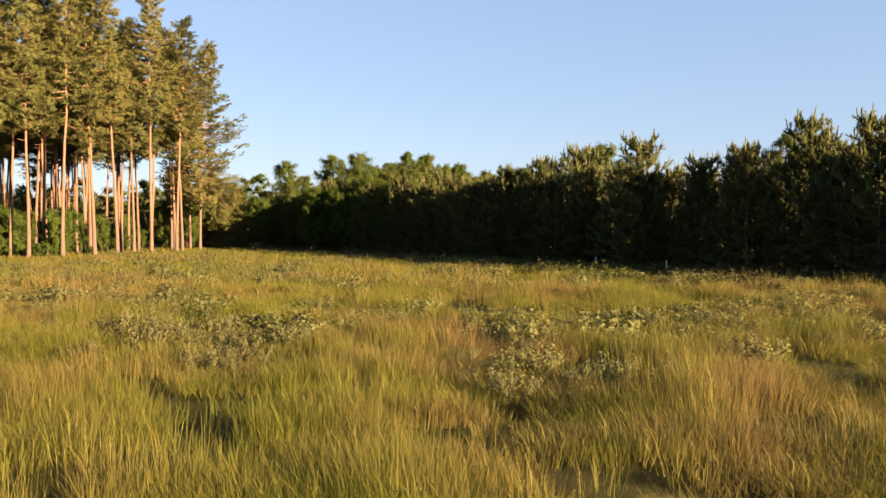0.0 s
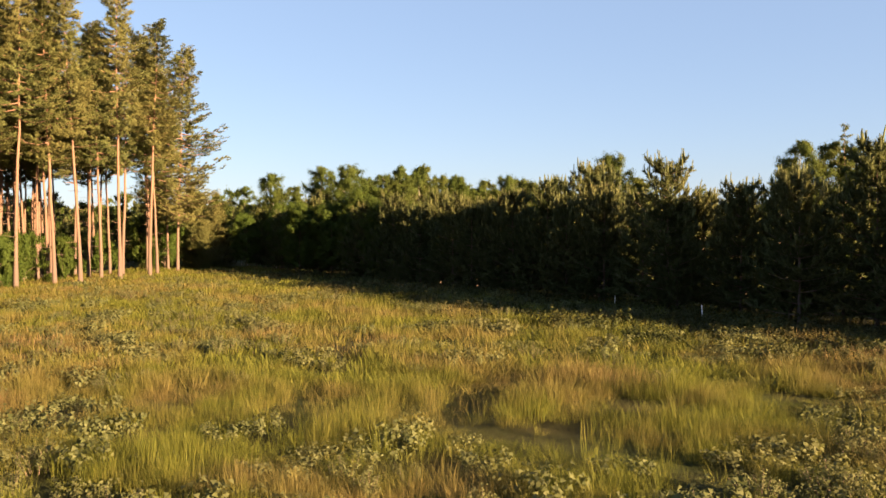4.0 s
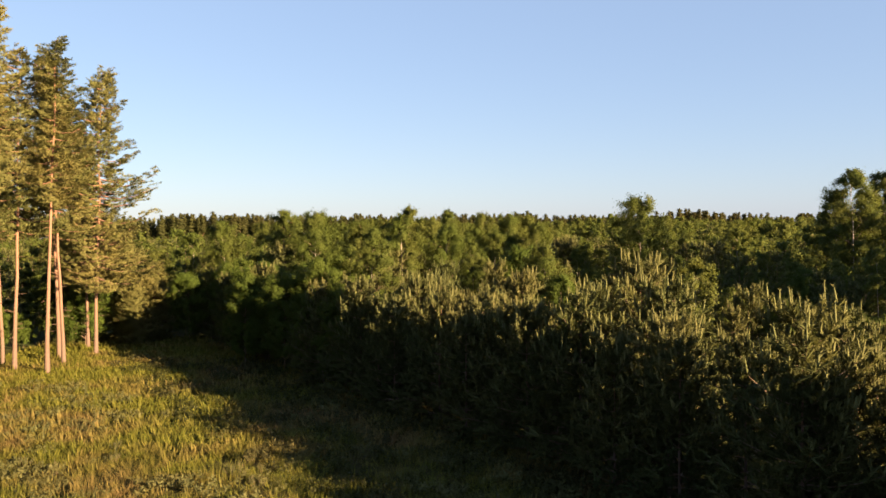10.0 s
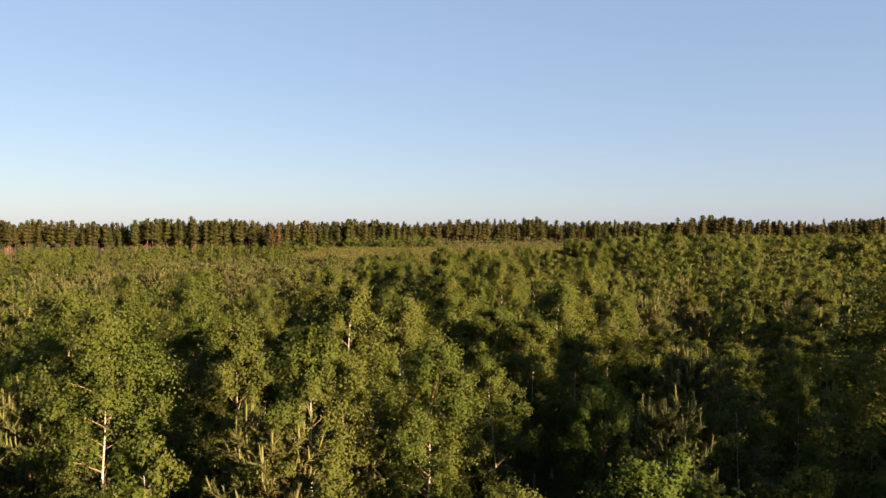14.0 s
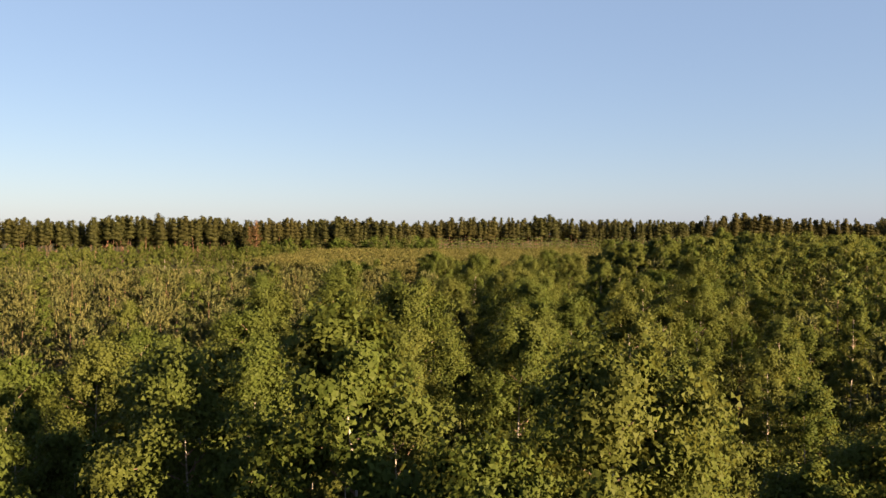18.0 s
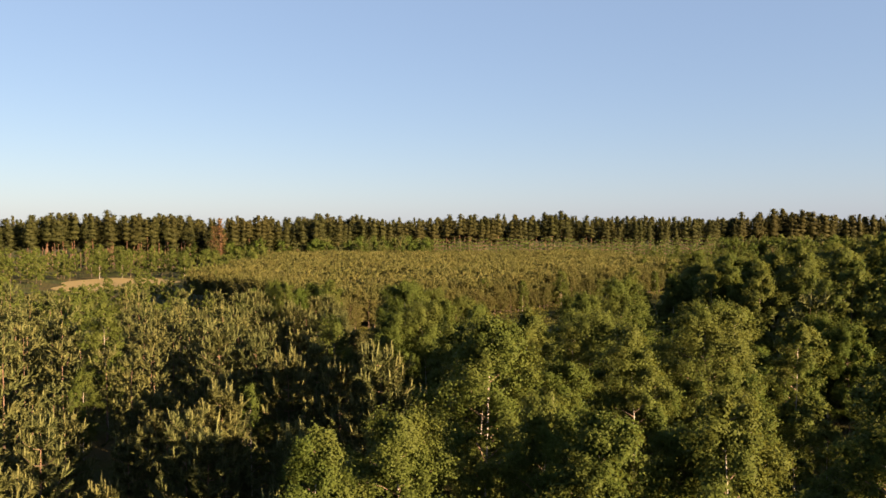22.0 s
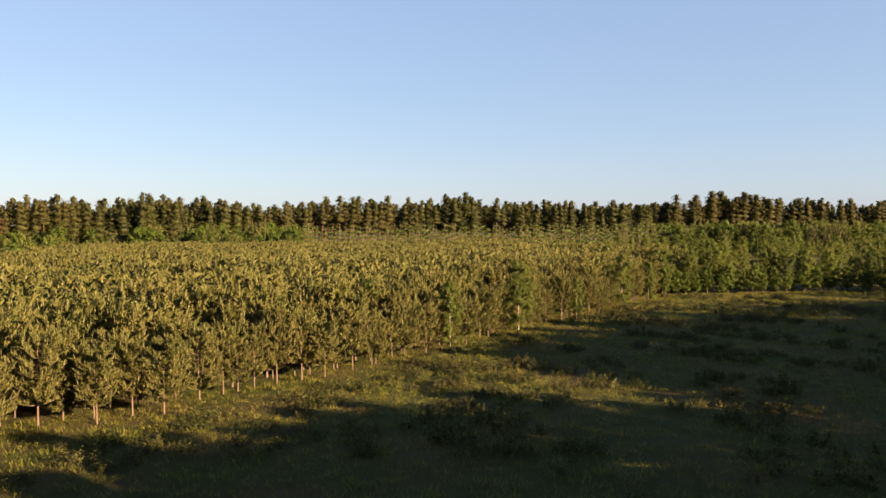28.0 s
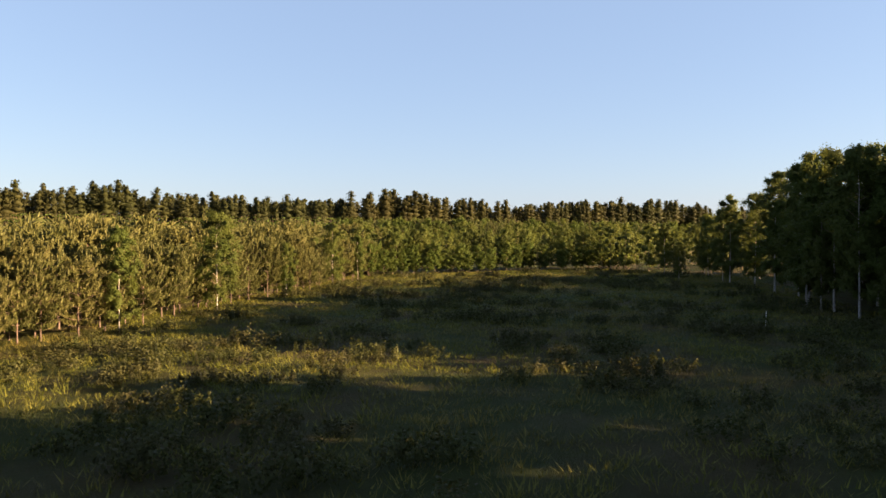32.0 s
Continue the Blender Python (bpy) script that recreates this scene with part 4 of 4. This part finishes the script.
for i in range(74):
    for j in range(108):
        x, y = -62 + i * 1.95 + rng.uniform(-0.9, 0.9), 280 + j * 1.95 + rng.uniform(-0.9, 0.9)
        deep = (y - plantation_front(x)) * 0.72
        if deep < 0 or x > 72 or x < -48 + (y - 325) * -0.12 or y > 486:
            continue
        size, tall = rng.uniform(0.74, 0.96), rng.uniform(0.88, 1.06)
        if deep < 4.2 and x > -18:
            plant_front.put(x, y, size * 0.98, tall)
        elif deep < 11:
            (green_rows if rng.uniform() < 0.06 else mid_rows).append((x, y, size, tall))
        elif (i + j) % 2 == 0:
            (green_rows if rng.uniform() < 0.03 else far_rows).append((x, y, size * 1.25, tall * 0.8))
mass("pine_plantation", dealt(plant_mid, mid_rows) + dealt(plant_far, far_rows), "even plantation of young pines with pale upright shoots", "pine plantation")
edge_birch = Stock("birch", [birch(7, 1.5, 1, 0.9, 0.06), birch(7, 1.7, 1, 0.9, 0.08)], "small birch at the plantation's edge", "birch tree", "birches at the plantation")
for k in range(5):
    x = 20 + k * 9 + rng.uniform(-1, 1)
    edge_birch.put(x, plantation_front(x) - rng.uniform(0.2, 1.2), rng.uniform(0.8, 1.1))

back = []
for k in range(330):
    x, y = rng.uniform(58, 215), rng.uniform(356, 480)
    back.append((x, y, rng.uniform(0.5, 0.85), rng.uniform(0.85, 1.05)))
for k in range(70):
    x = 62 + k * 0.75
    back.append((x, 358 - 0.25 * max(0, x - 85) + rng.uniform(0, 6), rng.uniform(0.4, 0.78), 1.0))
for k in range(420):
    x = rng.uniform(-130, 230)
    if not 0 < x < 125:
        back.append((x, rng.uniform(500, 530), rng.uniform(0.9, 1.25), rng.uniform(0.9, 1.1)))
larch_rows = [(k * 1.25 + rng.uniform(-0.4, 0.4), 490 + j * 3 + rng.uniform(-0.6, 0.6), rng.uniform(0.85, 1.1), 1.0) for k in range(100) for j in range(3)]
mass("larch_rows", dealt([spruce(11.5, 1.9, 2, M_LARCH), spruce(11.5, 1.7, 2, M_LARCH)], larch_rows), "even rows of young bright green conifers before the tall forest", "conifer plantation")
for k in range(520):
    x, y = rng.uniform(-190, -50), rng.uniform(270, 475)
    if ((x + 90) / 20) ** 2 + ((y - 388) / 34) ** 2 > 1 and x < -55:
        low_here = -112 < x and 290 < y < 385
        back.append((x, y, rng.uniform(0.2, 0.34) if low_here else rng.uniform(0.6, 0.95), rng.uniform(0.9, 1.1)))
for x, y, k in ((-62, 345, 0.55), (-65, 350, 0.6), (-59, 349, 0.5), (-70, 356, 0.62), (-56, 340, 0.5), (-76, 372, 0.6), (-72, 366, 0.6), (-80, 380, 0.6), (-124, 380, 0.7), (-120, 420, 0.8)):
    back.append((x, y, k, 0.9))
for k in range(70):
    back.append((rng.uniform(98, 155), rng.uniform(326, 362), rng.uniform(0.5, 0.85), 1.0))
enough = len(back) + 150
while len(back) < enough:
    x, y = rng.uniform(-72, -22), rng.uniform(272, 350)
    if y < plantation_front(x) - 2 and x < -20 - (y - 272) * 0.2:
        back.append((x, y, rng.uniform(0.3, 0.5), rng.uniform(0.8, 1.0)))
for k in range(90):
    back.append((rng.uniform(-110, -46), rng.uniform(268, 300), rng.uniform(0.45, 0.6), 1.0))
for k in range(260):
    back.append((rng.uniform(80, 210), rng.uniform(130, 300), rng.uniform(0.8, 1.1), 1.0))
edge_wood = []
while len(edge_wood) < 230:
    x, y = rng.uniform(58, 125), rng.uniform(250, 345)
    if x > 67 + max(0, y - 284) * 1.2:
        edge_wood.append((x, y, rng.uniform(1.1, 1.35) * (1.0 if y < 305 else 0.8), rng.uniform(0.95, 1.05)))
mass("edge_wood", dealt(far_birch, edge_wood), "dense tall birch wood beside the second meadow", "birch wood")
far_mixed = [oak(8.5, 2.5, 2), oak(8.5, 2.2, 2), young_pine(8.5, 2.8, 2, 0.1, 0, 0.6)]
mixed = [(rng.uniform(-150, 400), rng.uniform(484, 508), rng.uniform(0.9, 1.35), rng.uniform(0.9, 1.1)) for k in range(760)]
mass("far_mixed_wood", dealt(far_mixed, [m for m in mixed if not -2 < m[0] < 126]), "dark green mixed wood in front of the tall forest", "mixed wood")
far_birch3 = [birch(10, 2.3, 3, 1.4, 0.08), birch(10, 2.6, 3, 1.4, 0.05)]
skirt = []
for k in range(60):
    x = 60 + k * 0.8
    skirt.append((x, 355.5 - 0.25 * max(0, x - 85) + rng.uniform(-1, 2), rng.uniform(0.35, 0.7), 1.0))
mass("far_birch_wood", dealt(far_birch3, back[400:]) + dealt(far_birch, back[:400]) + dealt([oak(6.5, 1.9, 2)], green_rows + skirt), "birch and alder wood behind the meadow and plantation", "birch wood")

right_tree = Stock("large_birch", [birch(12.5, 2.6, 1, 1.8, 0.1), birch(12.5, 2.3, 1, 1.7, 0.08), birch(12.5, 2.9, 1, 1.8, 0.12)],
                   "tall birch with dark dense crown at the meadow's edge", "birch tree", "birches by the second meadow")
for x, y, h in ((62, 288, 11.5), (65, 285, 13), (66, 292, 12), (70, 289, 14), (71, 297, 12), (76, 301, 12.5), (74, 293, 14), (80, 306, 11.5),
                (79, 297, 14), (84, 311, 11), (88, 317, 10), (92, 321, 9.5), (97, 327, 9), (86, 304, 13), (72, 283, 14), (78, 288, 14), (67, 279, 13),
                (62, 281, 9), (94, 314, 11), (101, 322, 10), (104, 333, 9), (99, 336, 8), (58, 284, 5), (90, 326, 5),
                (62, 268, 13), (66, 272, 14), (70, 266, 14), (76, 274, 14), (82, 281, 14), (88, 292, 13),
                (40, 253, 11), (44, 257, 10), (48, 257, 11), (52, 260, 10.5), (56, 263, 10.5), (38, 249, 11), (46, 251, 12), (54, 254, 12.5), (60, 257, 13),
                (42, 250, 11), (50, 254, 12), (57, 258, 12), (34, 251, 11),
                (36, 255, 10), (33, 249, 11), (37, 244, 12), (42, 245, 12), (32, 242, 12), (47, 246, 13), (52, 248, 13), (34, 252, 10.5), (38, 252, 11), (30, 248, 10), (40, 248, 12), (44, 253, 11), (28, 252, 8.5),
                (35, 246, 12), (31, 254, 9), (39, 256, 10), (48, 251, 12),
                (66, 293, 11), (69, 296, 11), (62, 283, 10), (63, 275, 12), (65, 270, 13), (61, 279, 11)):
    # Heights shape the meadow's light: raised to shade it, capped for a sunlit patch.
    h *= 1.12 if y < 259 and x > 32 else 1.0
    if 238 < 0.62 * x + 0.78 * y < 245.5:
        h = min(h, max(3.0, 0.32 * (x - 27)))
    right_tree.put(x, y, h / 12.5)
# A close row added to shade the meadow up to the plantation.
for k in range(12):
    y = 267 + k * 1.8
    right_tree.put(63.5 + rng.uniform(-1.2, 1.8), y, rng.uniform(1.02, 1.16) * (0.86 if y > 279 else 1.0))
# Fillers added to set where the sunlit patch ends.
for k in range(7):
    y = 250 + k * 2.6
    right_tree.put(60 + rng.uniform(-0.8, 0.8), y, rng.uniform(0.8, 0.86) * (1.3 if y < 257.5 else 1.0))
# More birches added only to shade the meadow's near end.
for x, y, h in ((34, 243, 12), (37, 246, 12), (40, 243, 12.5), (35, 238, 12), (43, 246, 13), (39, 238, 13), (44, 240, 13), (33, 247, 11), (36, 250, 12), (46, 236, 13)):
    right_tree.put(x, y, h / 12.5)

# ---------------- distant pine forest all round ----------------
rusty = Stock("tall_pine", [tall_pine(22, 0.3, 1, 3.4, 1.4, M_RUST)], "dying tall pine with rust-brown needles", "pine tree", "dying pines of the far forest")
for x, y, k in ((-84, 474, 0.93), (-88, 478, 0.85)):
    rusty.put(x, y, k)
for x, y, k in ((-103, 408, 1.5), (-98, 413, 1.3), (-79, 416, 1.2)):
    edge_birch.put(x, y, k)

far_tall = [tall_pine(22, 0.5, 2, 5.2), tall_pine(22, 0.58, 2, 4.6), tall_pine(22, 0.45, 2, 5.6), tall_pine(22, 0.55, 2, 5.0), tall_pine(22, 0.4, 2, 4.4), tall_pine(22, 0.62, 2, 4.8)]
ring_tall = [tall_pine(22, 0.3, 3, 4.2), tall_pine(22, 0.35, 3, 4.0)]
wall, ring = [], []
for k in range(1900):
    x = rng.uniform(-330, 390)
    y = np.interp(x, [-330, -150, -60, 0, 150, 400], [430, 478, 492, 530, 536, 500]) + 45 * rng.uniform() ** 1.6
    wall.append((x, y, (0.92 + 0.22 * clumped(x, y, 0.02, 4.0)) * rng.uniform(0.82, 1.06), rng.uniform(0.94, 1.08)))
for k in range(450):
    a, r = rng.uniform(0, 6.283), rng.uniform(520, 900)
    x, y = 20 + math.cos(a) * r, 200 + math.sin(a) * r
    ring.append((x, y, rng.uniform(0.75, 1.1), 1.0))
for k in range(260):
    ring.append((rng.uniform(-420, 480), rng.uniform(760, 1100), rng.uniform(0.9, 1.15), 1.1))
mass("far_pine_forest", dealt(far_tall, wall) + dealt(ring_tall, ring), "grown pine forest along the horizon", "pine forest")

# ---------------- fence ----------------


def fence_post(x, y, h, lean):
    ob = tagged(new("fence_post"), "thin white plastic post of a pasture fence", "fence post", "pasture fence posts")
    v, f = tube([(0, 0, -0.2), (0, 0, h * 0.5), (0, 0, h * 0.97), (0, 0, h)], [0.022, 0.021, 0.02, 0.012], 8)
    part("shaft", mesh_of("post_shaft", [(v, f, M_POST)], True), ob)
    for z in (0.55, 0.85):
        v, f = tube([(0.018, 0, h * z), (0.05, 0, h * z + 0.01), (0.06, 0, h * z + 0.04)], [0.008, 0.008, 0.006], 5)
        part("wire_clip", mesh_of("wire_clip", [(v, f, M_POST)], True), ob)
    ob.matrix_basis = pose(x, y, 0, lean, 1.5, 40)


for x, y, h, lean in ((8.95, 45.1, 0.75, 2), (11.65, 39.9, 0.75, -3), (52.7, 288.6, 1.0, 2)):
    fence_post(x, y, h, lean)

# ---------------- low bushes in the meadows ----------------
myrtle = Stock("myrtle_bush", [shrub(0.75, 0.6, 0), shrub(0.7, 0.75, 0), shrub(0.85, 0.5, 0)], "low bog-myrtle bush with pale small leaves in grass", "shrub", "bog-myrtle bushes")


def in_meadow(x, y):
    return -29 + max(0, 50 - y) * -0.3 < x and along_thicket(x, y) < -1.0 and y < 90


made = 0
while made < 260:
    y = 10 + 55 * rng.uniform() ** 1.1
    x = rng.uniform(-0.62 * y - 2, min(0.62 * y + 2, 26))
    if in_meadow(x, y) and clumped(x, y, 0.16, 3.0) > 0.02:
        myrtle.put(x, y, rng.uniform(0.6, 1.15), rng.uniform(0.75, 1.15))
        made += 1

pale = [{"foliage": [(*p[0][:2], M_SHRUB, p[0][3])]} for p in (shrub(0.7, 0.7, 1)["foliage"], shrub(0.6, 0.9, 1)["foliage"])]
spread_out = []
while len(spread_out) < 600:
    x, y = rng.uniform(-28, 14), rng.uniform(14, 72)
    if in_meadow(x, y) and clumped(x, y, 0.14, 3.0) > -0.05:
        spread_out.append((x, y, rng.uniform(0.5, 1.1), rng.uniform(0.6, 1.1)))
mass("myrtle_clumps", dealt(pale, spread_out), "low pale bog-myrtle clumps through the meadow grass", "shrubs")
small = [shrub(0.75, 0.7, 1), shrub(0.65, 0.85, 1)]
low = []
while len(low) < 1100:
    x, y = rng.uniform(-8, 100), rng.uniform(258, 352)
    if y < plantation_front(x) - 1 and x < 60 + max(0, (y - 286)) * 0.9 and clumped(x, y, 0.13, 9.0) > 0.0:
        low.append((x, y, rng.uniform(0.6, 1.3), rng.uniform(0.7, 1.2)))
# Dark heath band added to deepen the shade at the thicket's foot.
while len(low) < 1650:
    y = rng.uniform(28, 80)
    x = (33.0 - rng.uniform(0, 1) ** 1.6 * 9 - EDGE[1] * y) / EDGE[0]
    if x > -24:
        low.append((x, y, rng.uniform(0.6, 1.3), rng.uniform(0.5, 1.0)))
mass("heath_bushes", dealt(small, low), "low bog-myrtle and heath clumps across the second meadow and along the thicket", "shrubs")

# ---------------- grass ----------------


def tuft(count, height, spread, width, bend, joints):
    a = rng.uniform(0, 6.283, count)
    foot = np.column_stack([np.cos(a), np.sin(a), 0 * a]) * (spread * np.sqrt(rng.uniform(0, 1, count)))[:, None]
    out = np.column_stack([np.cos(a + rng.normal(0, 0.8, count)), np.sin(a + rng.normal(0, 0.8, count)), 0 * a])
    h = height * rng.uniform(0.55, 1.1, count)
    tip = foot + out * (h * rng.uniform(0.3, 1.0, count) * bend)[:, None] + np.array([0, 0, 1.0]) * h[:, None]
    side = np.column_stack([-out[:, 1], out[:, 0], 0 * a]) * (width * rng.uniform(0.7, 1.3, count))[:, None] * 0.5
    if joints == 1:
        return np.stack([foot - side, foot + side, tip], 1).reshape(-1, 3), np.arange(3 * count).reshape(-1, 3)
    mid = foot * 0.45 + tip * 0.55 - out * (h * bend * 0.12)[:, None] + [0, 0, 0.03]
    v = np.stack([foot - side, foot + side, mid - side * 0.8, mid + side * 0.8, tip], 1).reshape(-1, 3)
    k = np.arange(count)[:, None] * 5
    return v, np.concatenate([k + [[0, 1, 3]], k + [[0, 3, 2]], k + [[2, 3, 4]]])


def sward(name, lots, label):
    mass(name, lots, label, "grass")


near, mid_lot, far_lot = [], [], []
while len(near) < 9800:
    y = 1.5 + 26 * rng.uniform() ** 0.8
    x = rng.uniform(-0.66 * y - 1.5, 0.66 * y + 1.5)
    if clumped(x, y, 0.55, 2.0) < -0.08 and rng.uniform() < 0.9:
        continue
    near.append((x, y, rng.uniform(0.7, 1.25), rng.uniform(0.65, 1.15) * (0.95 + 1.1 * clumped(x, y, 0.45, 1.0))))
while len(mid_lot) < 14500:
    y = rng.uniform(25, 60)
    x = rng.uniform(-30, 0.62 * y)
    if clumped(x, y, 0.5, 2.0) < -0.15 and rng.uniform() < 0.7:
        continue
    if in_meadow(x, y) or along_thicket(x, y) < 3:
        mid_lot.append((x, y, rng.uniform(0.8, 1.4), rng.uniform(0.6, 1.1) * (0.9 + 0.7 * clumped(x, y, 0.45, 1.0))))
while len(far_lot) < 7000:
    y = rng.uniform(55, 94)
    x = rng.uniform(-34, 8)
    if along_thicket(x, y) < 1:
        far_lot.append((x, y, rng.uniform(0.9, 1.6), rng.uniform(0.5, 0.9)))
near_tufts = [{"grass": [(*tuft(42, 0.42, 0.21, 0.0052, 0.75, 2), M_GRASS)]} for _ in range(6)]
mid_tufts = [{"grass": [(*tuft(14, 0.42, 0.25, 0.028, 0.9, 1), M_GRASS)]} for _ in range(5)]
far_tufts = [{"grass": [(*tuft(9, 0.42, 0.32, 0.08, 0.8, 1), M_GRASS)]} for _ in range(4)]
sward("meadow_grass", dealt(near_tufts, near) + dealt(mid_tufts, mid_lot) + dealt(far_tufts, far_lot), "tall tufted meadow grass, yellow-green with straw patches")
verge = []
while len(verge) < 4200:
    y = rng.uniform(50, 93)
    x = np.interp(y, [50, 70, 93], [-31, -26, -23]) + rng.uniform(-3.0, 5.0)
    if along_thicket(x, y) < 0:
        verge.append((x, y, rng.uniform(0.8, 1.4), rng.uniform(0.45, 0.8)))
verge_tufts = [{"grass": [(*tuft(12, 0.36, 0.32, 0.06, 0.8, 1), M_VERGE)]} for _ in range(4)]
sward("verge_grass", dealt(verge_tufts, verge), "lush bright green grass along the foot of the tall pines")
second = []
while len(second) < 24000:
    x, y = rng.uniform(-22, 102), rng.uniform(240, 356)
    if y < plantation_front(x) + 4 and x < 64 + max(0, (y - 286)) * 0.95:
        second.append((x, y, rng.uniform(0.8, 1.5), rng.uniform(0.5, 0.95) * (1 + 0.4 * clumped(x, y, 0.2, 1.0))))
second_tufts = [{"grass": [(*tuft(12, 0.26, 0.36, 0.03, 1.0, 1), M_SEDGE)]} for _ in range(5)]
sward("second_meadow_grass", dealt(second_tufts, second), "uneven green grass of the second meadow, partly in shade")
